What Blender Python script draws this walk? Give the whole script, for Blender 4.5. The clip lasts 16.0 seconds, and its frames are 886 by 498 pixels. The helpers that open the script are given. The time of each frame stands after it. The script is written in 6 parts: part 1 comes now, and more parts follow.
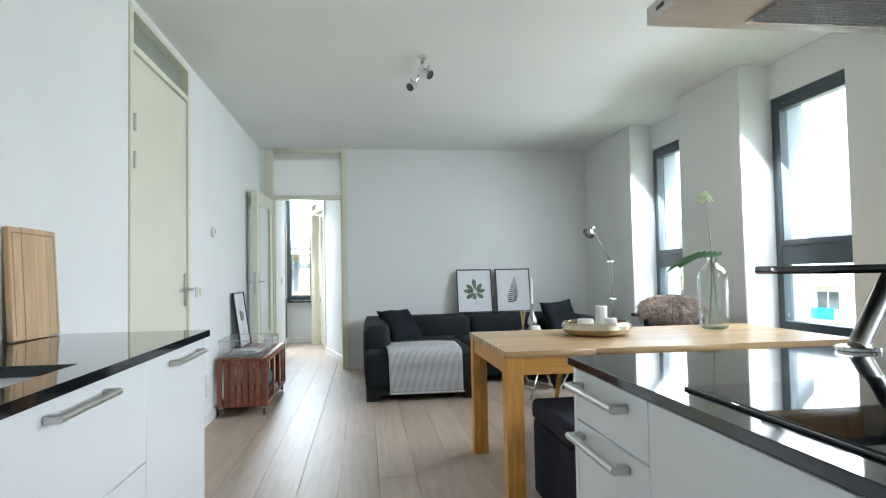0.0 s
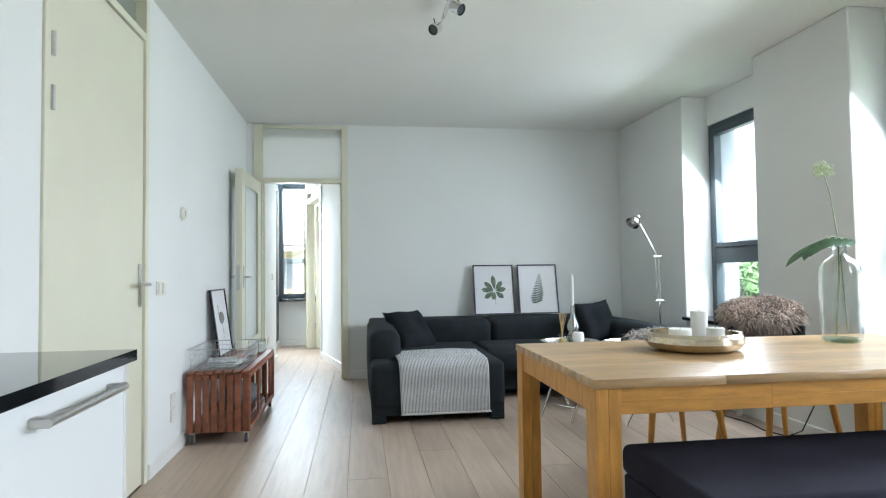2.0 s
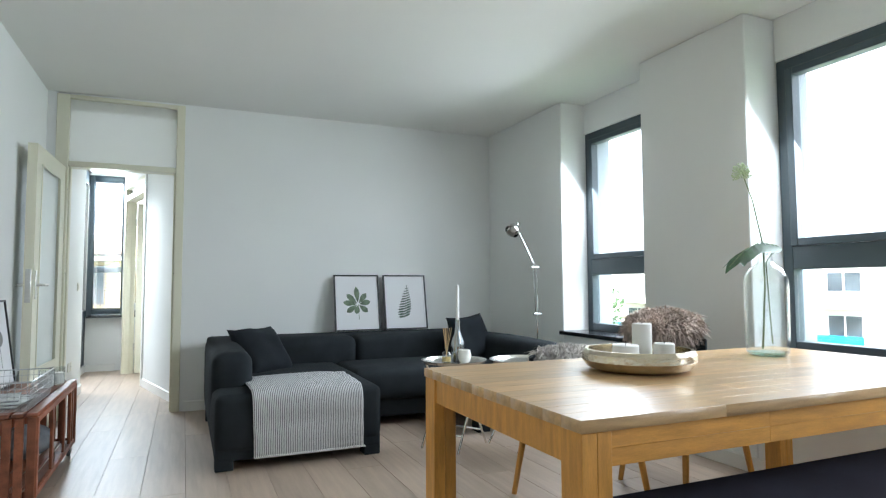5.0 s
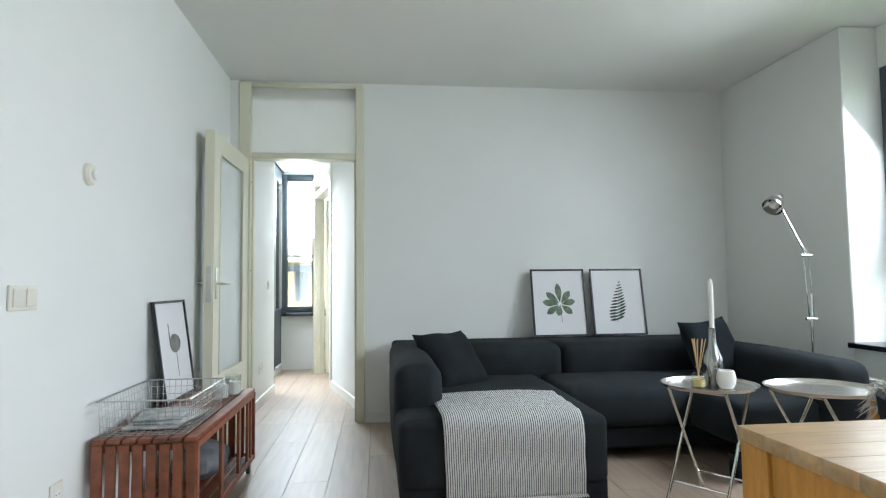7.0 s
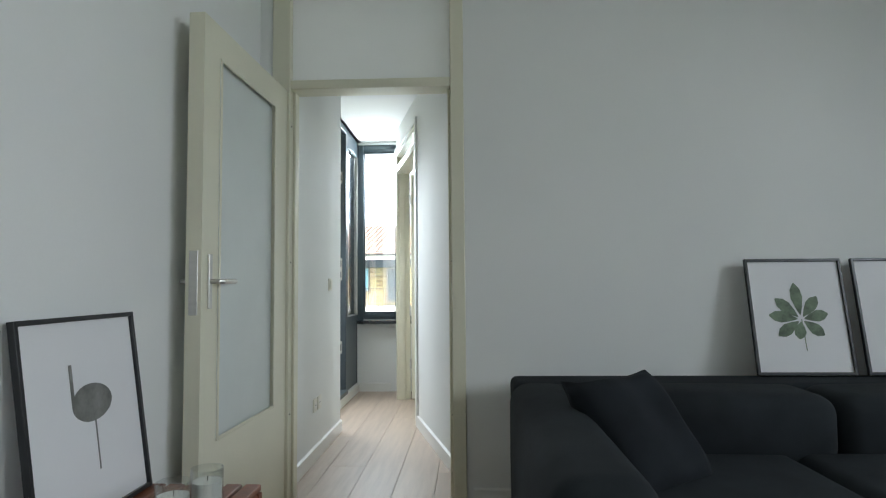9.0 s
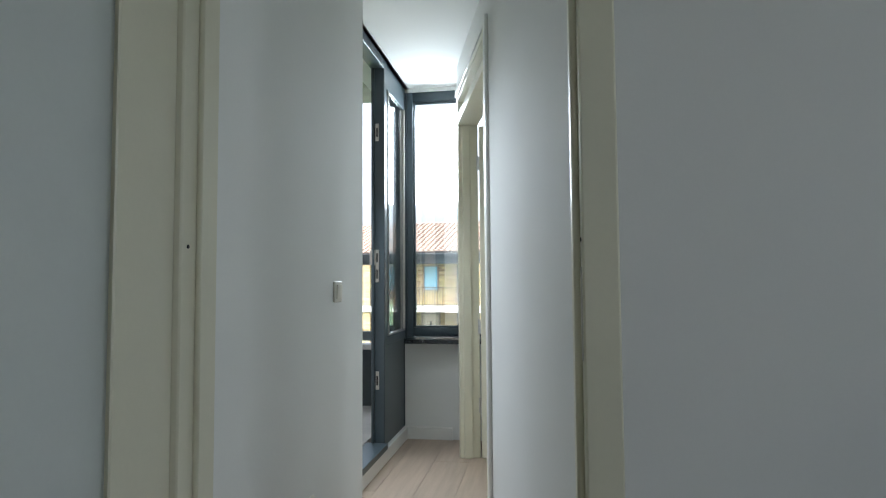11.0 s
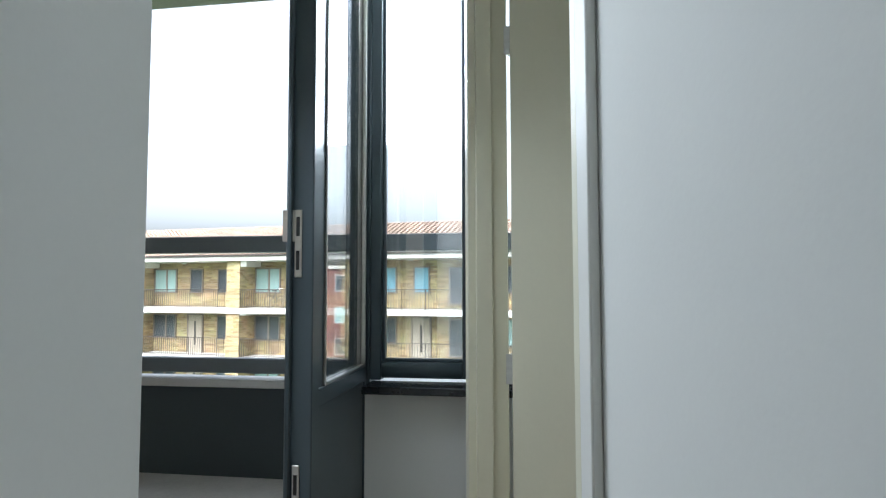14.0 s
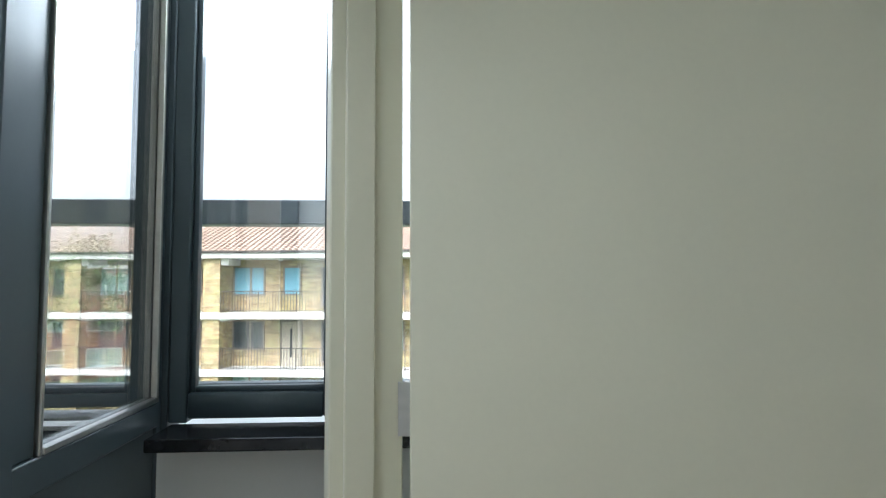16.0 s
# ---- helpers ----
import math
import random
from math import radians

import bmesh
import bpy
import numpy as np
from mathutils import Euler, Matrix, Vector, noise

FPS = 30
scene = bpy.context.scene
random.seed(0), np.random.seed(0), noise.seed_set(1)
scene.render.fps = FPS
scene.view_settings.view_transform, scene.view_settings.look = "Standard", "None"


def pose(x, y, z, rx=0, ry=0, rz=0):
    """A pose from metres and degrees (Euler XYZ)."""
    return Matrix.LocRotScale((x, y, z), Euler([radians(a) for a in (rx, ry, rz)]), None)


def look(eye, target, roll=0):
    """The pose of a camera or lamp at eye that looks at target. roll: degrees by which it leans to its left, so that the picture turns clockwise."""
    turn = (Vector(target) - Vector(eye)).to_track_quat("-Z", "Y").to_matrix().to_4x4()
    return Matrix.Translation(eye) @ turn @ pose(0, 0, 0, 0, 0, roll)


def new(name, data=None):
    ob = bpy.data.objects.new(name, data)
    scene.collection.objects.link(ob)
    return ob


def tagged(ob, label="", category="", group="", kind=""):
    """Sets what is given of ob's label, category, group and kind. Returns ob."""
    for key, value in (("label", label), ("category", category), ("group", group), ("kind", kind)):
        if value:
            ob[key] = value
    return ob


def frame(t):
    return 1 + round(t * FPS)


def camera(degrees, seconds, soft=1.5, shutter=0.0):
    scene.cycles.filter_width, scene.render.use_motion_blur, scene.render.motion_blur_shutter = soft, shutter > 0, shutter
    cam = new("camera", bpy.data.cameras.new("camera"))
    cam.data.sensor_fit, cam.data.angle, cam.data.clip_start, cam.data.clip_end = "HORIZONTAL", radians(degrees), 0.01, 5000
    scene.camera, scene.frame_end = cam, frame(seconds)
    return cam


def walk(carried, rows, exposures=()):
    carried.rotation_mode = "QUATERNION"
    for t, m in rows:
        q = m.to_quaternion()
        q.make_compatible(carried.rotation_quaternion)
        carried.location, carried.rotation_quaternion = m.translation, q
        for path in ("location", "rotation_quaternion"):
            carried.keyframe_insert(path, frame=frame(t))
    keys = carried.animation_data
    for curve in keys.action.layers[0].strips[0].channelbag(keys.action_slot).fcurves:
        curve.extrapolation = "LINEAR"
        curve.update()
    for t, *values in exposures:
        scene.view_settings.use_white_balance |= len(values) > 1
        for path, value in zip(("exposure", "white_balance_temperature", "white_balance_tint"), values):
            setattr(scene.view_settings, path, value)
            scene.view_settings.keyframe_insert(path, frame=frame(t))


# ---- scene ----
cam = camera(72.9, 16.0, soft=1.2)
PATH = [
    (0, (-0.088, -0.421, 1.116), (0.171, 1.561, 1.193), -1.1),
    (0.5, (-0.12, -0.281, 1.091), (0.141, 1.701, 1.164), -1.0),
    (1, (-0.156, -0.094, 1.085), (0.13, 1.885, 1.154), -1.0),
    (1.5, (-0.156, 0.202, 1.106), (0.127, 2.181, 1.171), -0.9),
    (2, (-0.17, 0.538, 1.085), (0.105, 2.517, 1.158), -0.7),
    (2.5, (-0.198, 0.808, 1.082), (0.122, 2.781, 1.158), -0.7),
    (3, (-0.201, 1.029, 1.068), (0.265, 2.971, 1.165), -0.5),
    (3.5, (-0.233, 1.134, 1.065), (0.36, 3.04, 1.174), -0.3),
    (6, (-0.273, 1.395, 1.032), (0.548, 3.215, 1.153), -0.3),
    (6.5, (-0.223, 1.697, 1.036), (0.349, 3.61, 1.157), -0.5),
    (7, (-0.188, 2.122, 1.037), (0.03, 4.107, 1.153), -0.6),
    (7.5, (-0.189, 2.493, 1.022), (-0.072, 4.486, 1.143), -0.5),
    (8, (-0.18, 2.963, 1.029), (-0.127, 4.958, 1.146), -0.6),
    (8.5, (-0.219, 3.418, 1.033), (-0.24, 5.414, 1.15), -0.6),
    (11, (-0.422, 5.64, 1.073), (-0.746, 7.61, 1.185), -0.4),
    (11.5, (-0.504, 5.999, 1.063), (-0.873, 7.961, 1.179), -0.6),
    (12, (-0.576, 6.387, 1.058), (-0.948, 8.349, 1.173), -0.4),
    (12.5, (-0.617, 6.707, 1.053), (-0.99, 8.668, 1.17), -0.5),
    (13, (-0.665, 7.019, 1.055), (-1.033, 8.981, 1.171), -0.4),
    (13.5, (-0.696, 7.22, 1.054), (-1.037, 9.187, 1.173), -0.2),
    (14, (-0.733, 7.511, 1.055), (-1.029, 9.485, 1.175), -0.1),
    (14.5, (-0.751, 7.741, 1.056), (-0.996, 9.722, 1.181), 0.2),
    (15, (-0.777, 7.978, 1.057), (-0.912, 9.969, 1.185), 0.5),
    (15.5, (-0.792, 8.119, 1.048), (-0.797, 10.115, 1.181), 0.6),
    (16, (-0.800, 8.326, 1.006), (-0.683, 10.318, 1.132), -0.2),
]
walk(cam, [(t, look(eye, target, roll)) for t, eye, target, roll in PATH],
     exposures=[(0.0, 2.52, 5780, 7), (1.0, 2.56, 5780, 7), (3.5, 2.58, 5780, 7), (6.0, 2.42, 5780, 7), (6.5, 2.65, 5850, 7), (7.0, 2.52, 5900, 7), (8.5, 1.95, 5950, 7),
                (11.0, 1.15, 5850, 8), (12.5, 1.2, 5800, 7), (13.5, 1.0, 5800, 7), (14.5, 0.65, 5780, 7), (15.0, 0.55, 5750, 7), (15.5, 0.65, 5780, 7), (16.0, 1.05, 5800, 7)])

# ---- light ----
world = bpy.data.worlds.new("overcast_sky")
scene.world = world
world.use_nodes = True
wn = world.node_tree.nodes
sky = wn.new("ShaderNodeTexSky")
sky.sky_type = "NISHITA"
sky.sun_disc = False
sky.sun_elevation, sky.sun_rotation = radians(48), radians(200)
sky.air_density, sky.dust_density, sky.ozone_density = 1.0, 7.0, 1.5
cloud = wn.new("ShaderNodeHueSaturation")
cloud.inputs["Saturation"].default_value, cloud.inputs["Value"].default_value = 0.22, 2.2
world.node_tree.links.new(sky.outputs[0], cloud.inputs["Color"])
world.node_tree.links.new(cloud.outputs[0], wn["Background"].inputs[0])
wn["Background"].inputs[1].default_value = 0.15
sun_data = bpy.data.lights.new("sun", "SUN")
sun_data.energy, sun_data.angle, sun_data.color = 1.0, radians(12), (1.0, 0.97, 0.92)
sun = new("sun", sun_data)
sun.matrix_world = look((-8, -22, 26), (0, 0, 0))


def window_light(name, eye, target, w, h, watts, spread=170, color=(0.95, 0.98, 1.0)):
    """An added area lamp that stands in an opening for sky light."""
    data = bpy.data.lights.new(name, "AREA")
    data.shape, data.size, data.size_y, data.energy, data.color = "RECTANGLE", w, h, watts, color
    data.spread = radians(spread)
    ob = new(name, data)
    ob.matrix_world = look(eye, target)
    return ob


SKY_W = 8.6
for wy in (4.965, 3.135):
    window_light("window_light", (2.985, wy, 1.75), (0, wy, -0.9), 0.80, 1.2, SKY_W, 173)
# These two hang in unseen openings, added to brighten the kitchen.
window_light("window_light", (2.985, 1.305, 1.5), (0, 1.305, -0.7), 0.80, 1.5, SKY_W * 0.7, 172)
window_light("window_light", (2.985, -0.525, 1.5), (0, -0.525, -0.7), 0.80, 1.5, SKY_W * 0.75, 172)
# Added in the upper end window to brighten the hall.
window_light("window_light", (-1.15, 9.90, 2.0), (-0.85, 5, 0.5), 0.34, 0.70, 11.0, 160)
# Added in an unseen opening to brighten the far room.
window_light("window_light", (1.0, 9.93, 1.6), (1.0, 5, 1.0), 1.0, 1.5, 4)
# Added in the balcony doorway, aimed to brighten the hall.
window_light("window_light", (-1.60, 8.72, 1.75), (-0.75, 8.2, 0.1), 0.60, 1.0, 4.8, 140)


# ---- materials ----
def mat(name, color, rough=0.5, metal=0.0, var=0.08, scale=5.0, bump=0.05, fine=90.0, coat=0.0, spec=0.5, stretch=(1, 1, 1), per_piece=0.0):
    """Painted, metal or cloth surface: tone varies at two scales, with fine relief."""
    m = bpy.data.materials.new(name)
    m.use_nodes = True
    n, l = m.node_tree.nodes, m.node_tree.links
    b = n["Principled BSDF"]
    b.inputs["Roughness"].default_value, b.inputs["Metallic"].default_value = rough, metal
    b.inputs["Coat Weight"].default_value = coat
    b.inputs["Specular IOR Level"].default_value = spec
    tc, mp = n.new("ShaderNodeTexCoord"), n.new("ShaderNodeMapping")
    mp.inputs["Scale"].default_value = stretch
    l.new(tc.outputs["Object"], mp.inputs["Vector"])
    big, small = n.new("ShaderNodeTexNoise"), n.new("ShaderNodeTexNoise")
    big.inputs["Scale"].default_value, small.inputs["Scale"].default_value = scale, fine
    big.inputs["Detail"].default_value, small.inputs["Detail"].default_value = 4, 2
    add, ramp = n.new("ShaderNodeMath"), n.new("ShaderNodeValToRGB")
    add.operation = "MULTIPLY_ADD"
    add.inputs[1].default_value = 0.35
    l.new(small.outputs["Fac"], add.inputs[0])
    l.new(big.outputs["Fac"], add.inputs[2])
    e = ramp.color_ramp.elements
    e[0].position, e[1].position = 0.45, 0.95
    e[0].color = (*[max(0, c * (1 - var)) for c in color], 1)
    e[1].color = (*[min(1, c * (1 + var)) for c in color], 1)
    for t in (big, small):
        l.new(mp.outputs[0], t.inputs["Vector"])
    l.new(add.outputs[0], ramp.inputs[0])
    out = ramp.outputs[0]
    if per_piece:
        info, hsv, rng = n.new("ShaderNodeObjectInfo"), n.new("ShaderNodeHueSaturation"), n.new("ShaderNodeMapRange")
        rng.inputs["To Min"].default_value, rng.inputs["To Max"].default_value = 1 - per_piece, 1 + per_piece
        l.new(info.outputs["Random"], rng.inputs["Value"])
        l.new(rng.outputs[0], hsv.inputs["Value"])
        l.new(out, hsv.inputs["Color"])
        out = hsv.outputs[0]
        sh = n.new("ShaderNodeVectorMath")
        sh.operation = "MULTIPLY_ADD"
        sh.inputs[1].default_value = (7, 5, 3)
        l.new(info.outputs["Random"], sh.inputs[0])
        l.new(tc.outputs["Object"], sh.inputs[2])
        l.new(sh.outputs[0], mp.inputs["Vector"])
    l.new(out, b.inputs["Base Color"])
    if bump:
        bp = n.new("ShaderNodeBump")
        bp.inputs["Strength"].default_value, bp.inputs["Distance"].default_value = bump, 0.01
        l.new(add.outputs[0], bp.inputs["Height"])
        l.new(bp.outputs[0], b.inputs["Normal"])
    return m


def glass(name, tint=(1, 1, 1), gloss=0.02, base=0.045, power=4.0):
    """A clear sheet: sees through, and mirrors by Fresnel."""
    m = bpy.data.materials.new(name)
    m.use_nodes = True
    n, l = m.node_tree.nodes, m.node_tree.links
    tr, gl, mix, lw, pw, ma = n.new("ShaderNodeBsdfTransparent"), n.new("ShaderNodeBsdfGlossy"), n.new("ShaderNodeMixShader"), n.new("ShaderNodeLayerWeight"), n.new("ShaderNodeMath"), n.new("ShaderNodeMath")
    tr.inputs[0].default_value = (*tint, 1)
    gl.inputs["Roughness"].default_value = gloss
    lw.inputs["Blend"].default_value = 0.5
    pw.operation, ma.operation = "POWER", "MULTIPLY_ADD"
    pw.inputs[1].default_value = power
    ma.inputs[1].default_value, ma.inputs[2].default_value = 0.95 - base, base
    l.new(lw.outputs["Facing"], pw.inputs[0])
    l.new(pw.outputs[0], ma.inputs[0])
    l.new(ma.outputs[0], mix.inputs[0])
    l.new(tr.outputs[0], mix.inputs[1])
    l.new(gl.outputs[0], mix.inputs[2])
    l.new(mix.outputs[0], n["Material Output"].inputs[0])
    return m


def brick_mat(name, c1, c2, mortar, width=0.22, row=0.065):
    m = bpy.data.materials.new(name)
    m.use_nodes = True
    n, l = m.node_tree.nodes, m.node_tree.links
    b = n["Principled BSDF"]
    b.inputs["Roughness"].default_value = 0.9
    tc, sp, cb, br = n.new("ShaderNodeTexCoord"), n.new("ShaderNodeSeparateXYZ"), n.new("ShaderNodeCombineXYZ"), n.new("ShaderNodeTexBrick")
    l.new(tc.outputs["Object"], sp.inputs[0])
    sm = n.new("ShaderNodeMath")
    l.new(sp.outputs[0], sm.inputs[0])
    l.new(sp.outputs[1], sm.inputs[1])
    l.new(sm.outputs[0], cb.inputs[0])
    l.new(sp.outputs[2], cb.inputs[1])
    l.new(cb.outputs[0], br.inputs["Vector"])
    br.inputs["Color1"].default_value, br.inputs["Color2"].default_value, br.inputs["Mortar"].default_value = (*c1, 1), (*c2, 1), (*mortar, 1)
    br.inputs["Scale"].default_value = 1.0
    br.inputs["Brick Width"].default_value, br.inputs["Row Height"].default_value = width, row
    br.inputs["Mortar Size"].default_value = 0.008
    ns, mx = n.new("ShaderNodeTexNoise"), n.new("ShaderNodeMixRGB")
    ns.inputs["Scale"].default_value = 1.3
    mx.blend_type = "MULTIPLY"
    mx.inputs[0].default_value = 0.35
    l.new(tc.outputs["Object"], ns.inputs["Vector"])
    l.new(br.outputs["Color"], mx.inputs[1])
    l.new(ns.outputs["Color"], mx.inputs[2])
    l.new(mx.outputs[0], b.inputs["Base Color"])
    return m


def stripe_mat(name, light, dark, width):
    """Woven cloth with fine stripes across the local x axis."""
    m = mat(name, light, 0.95, var=0.05, bump=0.1, fine=300)
    n, l = m.node_tree.nodes, m.node_tree.links
    b = n["Principled BSDF"]
    old = b.inputs["Base Color"].links[0].from_socket
    uv, sp, ma, fr, cp, mx = (n.new("ShaderNodeUVMap"), n.new("ShaderNodeSeparateXYZ"), n.new("ShaderNodeMath"), n.new("ShaderNodeMath"), n.new("ShaderNodeMath"), n.new("ShaderNodeMixRGB"))
    l.new(uv.outputs[0], sp.inputs[0])
    ma.operation, fr.operation, cp.operation = "DIVIDE", "FRACT", "GREATER_THAN"
    ma.inputs[1].default_value, cp.inputs[1].default_value = width, 0.60
    l.new(sp.outputs[0], ma.inputs[0])
    l.new(ma.outputs[0], fr.inputs[0])
    l.new(fr.outputs[0], cp.inputs[0])
    l.new(cp.outputs[0], mx.inputs[0])
    l.new(old, mx.inputs[1])
    mx.inputs[2].default_value = (*dark, 1)
    l.new(mx.outputs[0], b.inputs["Base Color"])
    return m


M_WALL = mat("white_wall_paint", (0.80, 0.81, 0.79), 0.75, var=0.02, scale=1.5, bump=0.04, fine=140)
M_CEIL = mat("white_ceiling_paint", (0.80, 0.80, 0.765), 0.85, var=0.02, scale=1.2, bump=0.04, fine=160)
M_TRIM = mat("white_trim_paint", (0.80, 0.80, 0.77), 0.4, var=0.02, scale=4, bump=0.01)
M_CREAM = mat("cream_door_paint", (0.74, 0.72, 0.575), 0.38, var=0.03, scale=3, bump=0.015)
M_PLANK = mat("limed_oak_plank", (0.44, 0.345, 0.265), 0.44, var=0.13, scale=3.5, bump=0.09, fine=60, stretch=(9, 0.7, 1), per_piece=0.10)
M_JOINT = mat("dark_joint", (0.10, 0.08, 0.065), 0.9, var=0.1)
M_OAK = mat("oiled_oak", (0.58, 0.28, 0.055), 0.36, var=0.24, scale=6, bump=0.05, fine=70, stretch=(1.2, 8, 8), per_piece=0.14)
M_OAKTOP = mat("oak_tabletop_stave", (0.52, 0.34, 0.165), 0.30, var=0.2, scale=6, bump=0.03, fine=70, stretch=(1.2, 9, 9), per_piece=0.17)
M_OAKV = mat("oiled_oak_upright", (0.58, 0.28, 0.055), 0.36, var=0.24, scale=6, bump=0.05, fine=70, stretch=(8, 8, 1.2), per_piece=0.1)
M_BOARD = mat("beech_board", (0.60, 0.40, 0.22), 0.5, var=0.16, scale=5, bump=0.03, fine=60, stretch=(8, 8, 1), per_piece=0.06)
M_MERB = mat("reddish_hardwood", (0.21, 0.068, 0.032), 0.42, var=0.35, scale=7, bump=0.06, fine=70, stretch=(3, 3, 3), per_piece=0.22)
M_BLACKTOP = mat("polished_black_stone", (0.012, 0.013, 0.014), 0.06, var=0.3, scale=30, bump=0.0, coat=0.3)
M_HOB = mat("black_ceramic_hob", (0.006, 0.006, 0.007), 0.03, var=0.1, bump=0.0)
M_WHITE = mat("white_lacquer", (0.82, 0.83, 0.82), 0.22, var=0.01, bump=0.004)
M_STEEL = mat("brushed_steel", (0.60, 0.59, 0.56), 0.32, metal=1.0, var=0.08, scale=4, bump=0.03, fine=200, stretch=(1, 12, 12))
M_CHROME = mat("chrome", (0.78, 0.78, 0.765), 0.08, metal=1.0, var=0.02, bump=0.0)
M_HAMMER = mat("hammered_pale_brass", (0.66, 0.58, 0.44), 0.24, metal=1.0, var=0.1, scale=20, bump=0.5, fine=55)
M_TRAY = mat("pale_metal_tray", (0.72, 0.70, 0.66), 0.25, metal=1.0, var=0.06, bump=0.02)
M_SOFA = mat("charcoal_wool", (0.020, 0.024, 0.027), 0.95, var=0.25, scale=5, bump=0.25, fine=420, spec=0.2)
M_CUSH = mat("black_felt", (0.014, 0.017, 0.020), 0.95, var=0.25, scale=6, bump=0.25, fine=380, spec=0.2)
M_BENCH = mat("dark_navy_cloth", (0.026, 0.025, 0.038), 0.92, var=0.2, scale=5, bump=0.25, fine=380, spec=0.2)
M_THROW = stripe_mat("striped_throw_cloth", (0.62, 0.62, 0.62), (0.11, 0.115, 0.125), 0.0105)
M_DARKFRAME = mat("anthracite_frame_paint", (0.058, 0.080, 0.094), 0.35, var=0.08, scale=4, bump=0.01)
M_SILL = mat("black_stone_sill", (0.015, 0.016, 0.018), 0.18, var=0.3, scale=25, bump=0.01)
M_BLACKFRAME = mat("black_picture_frame", (0.012, 0.013, 0.015), 0.35, var=0.1)
M_PAPER = mat("white_art_paper", (0.78, 0.78, 0.79), 0.6, var=0.01, bump=0.01)
M_LEAFINK = mat("printed_green_leaf", (0.14, 0.19, 0.12), 0.6, var=0.5, scale=25, bump=0.0)
M_FERNINK = mat("printed_dark_fern", (0.03, 0.07, 0.04), 0.6, var=0.4, scale=25, bump=0.0)
M_INK = mat("grey_print", (0.20, 0.20, 0.185), 0.6, var=0.3, scale=20, bump=0.0)
M_WAX = mat("white_candle_wax", (0.82, 0.81, 0.765), 0.5, var=0.02, bump=0.02)
M_PLASTIC = mat("ivory_plastic", (0.76, 0.74, 0.66), 0.35, var=0.02, bump=0.0)
M_FUR = mat("brown_sheepskin_wool", (0.48, 0.385, 0.32), 0.95, var=0.5, scale=9, bump=0.1)
M_FUR2 = mat("pale_sheepskin_wool", (0.62, 0.59, 0.55), 0.95, var=0.25, scale=9, bump=0.1)
M_GREEN = mat("glossy_green_leaf", (0.035, 0.10, 0.03), 0.4, var=0.4, scale=20, bump=0.05)
M_STEM = mat("green_stem", (0.16, 0.22, 0.09), 0.6, var=0.2)
M_FLOWER = mat("pale_green_blossom", (0.50, 0.58, 0.36), 0.8, var=0.25, scale=60)
M_WIRE = mat("galvanised_wire", (0.55, 0.56, 0.57), 0.35, metal=1.0, var=0.1, bump=0.0)
M_RUBBER = mat("grey_rubber", (0.10, 0.10, 0.11), 0.7, var=0.1)
M_MAG = mat("grey_magazine_paper", (0.42, 0.43, 0.43), 0.45, var=0.5, scale=14, bump=0.0)
M_GREYWOOL = mat("grey_felted_wool", (0.17, 0.18, 0.19), 0.95, var=0.35, scale=14, bump=0.3, fine=200)
M_REED = mat("pale_reed", (0.60, 0.43, 0.22), 0.7, var=0.15)
M_OIL = mat("amber_oil", (0.55, 0.42, 0.14), 0.15, var=0.05, bump=0.0)
M_GLASS = glass("window_glass")
M_DOUBLE = glass("double_glazing", (0.97, 0.985, 0.985), 0.0, 0.12, 1.8)
M_CLEAR = glass("clear_bottle_glass", (0.965, 0.98, 0.975), 0.01, 0.09)
M_FROST = mat("frosted_door_glass", (0.66, 0.70, 0.68), 0.35, var=0.03, bump=0.02)
M_LIGHT = mat("tinted_door_light", (0.30, 0.32, 0.27), 0.15, var=0.05, bump=0.0)
M_OPAL = mat("opal_panel", (0.82, 0.82, 0.79), 0.4, var=0.02, bump=0.0)
_n, _l = M_OPAL.node_tree.nodes, M_OPAL.node_tree.links
_t, _m = _n.new("ShaderNodeBsdfTranslucent"), _n.new("ShaderNodeMixShader")
_t.inputs[0].default_value, _m.inputs[0].default_value = (0.92, 0.92, 0.90, 1), 0.5
_l.new(_n["Principled BSDF"].outputs[0], _m.inputs[1])
_l.new(_t.outputs[0], _m.inputs[2])
_l.new(_m.outputs[0], _n["Material Output"].inputs[0])
# Plastic parts, and the painted dark of small holes and slots.
M_BLACKPLASTIC = mat("black_plastic_and_hole_shade", (0.012, 0.012, 0.013), 0.45, var=0.1)
M_PLAQUE = mat("dark_balcony_panel", (0.045, 0.060, 0.066), 0.5, var=0.1, scale=2, bump=0.02)
M_RAIL = mat("grey_balcony_rail", (0.16, 0.185, 0.205), 0.4, var=0.08, scale=3, bump=0.01)
M_CAP = mat("pale_aluminium_cap", (0.62, 0.61, 0.59), 0.5, var=0.08, scale=3, bump=0.02)
M_REVEAL = mat("grey_metal_reveal", (0.24, 0.275, 0.30), 0.45, var=0.06, scale=3, bump=0.01)
M_CONC = mat("grey_concrete", (0.42, 0.40, 0.37), 0.85, var=0.15, scale=3, bump=0.15, fine=60)
M_YBRICK = brick_mat("yellow_brick", (0.53, 0.42, 0.21), (0.25, 0.175, 0.08), (0.36, 0.32, 0.24), 0.42, 0.13)
M_RBRICK = brick_mat("red_brick", (0.26, 0.085, 0.06), (0.18, 0.06, 0.045), (0.25, 0.2, 0.18), 0.42, 0.13)
M_SLAB = mat("white_concrete_slab", (0.60, 0.58, 0.55), 0.7, var=0.08, scale=1.2, bump=0.03)
M_TILE = mat("orange_clay_tile", (0.46, 0.33, 0.25), 0.8, var=0.2, scale=2, bump=0.1, fine=30)
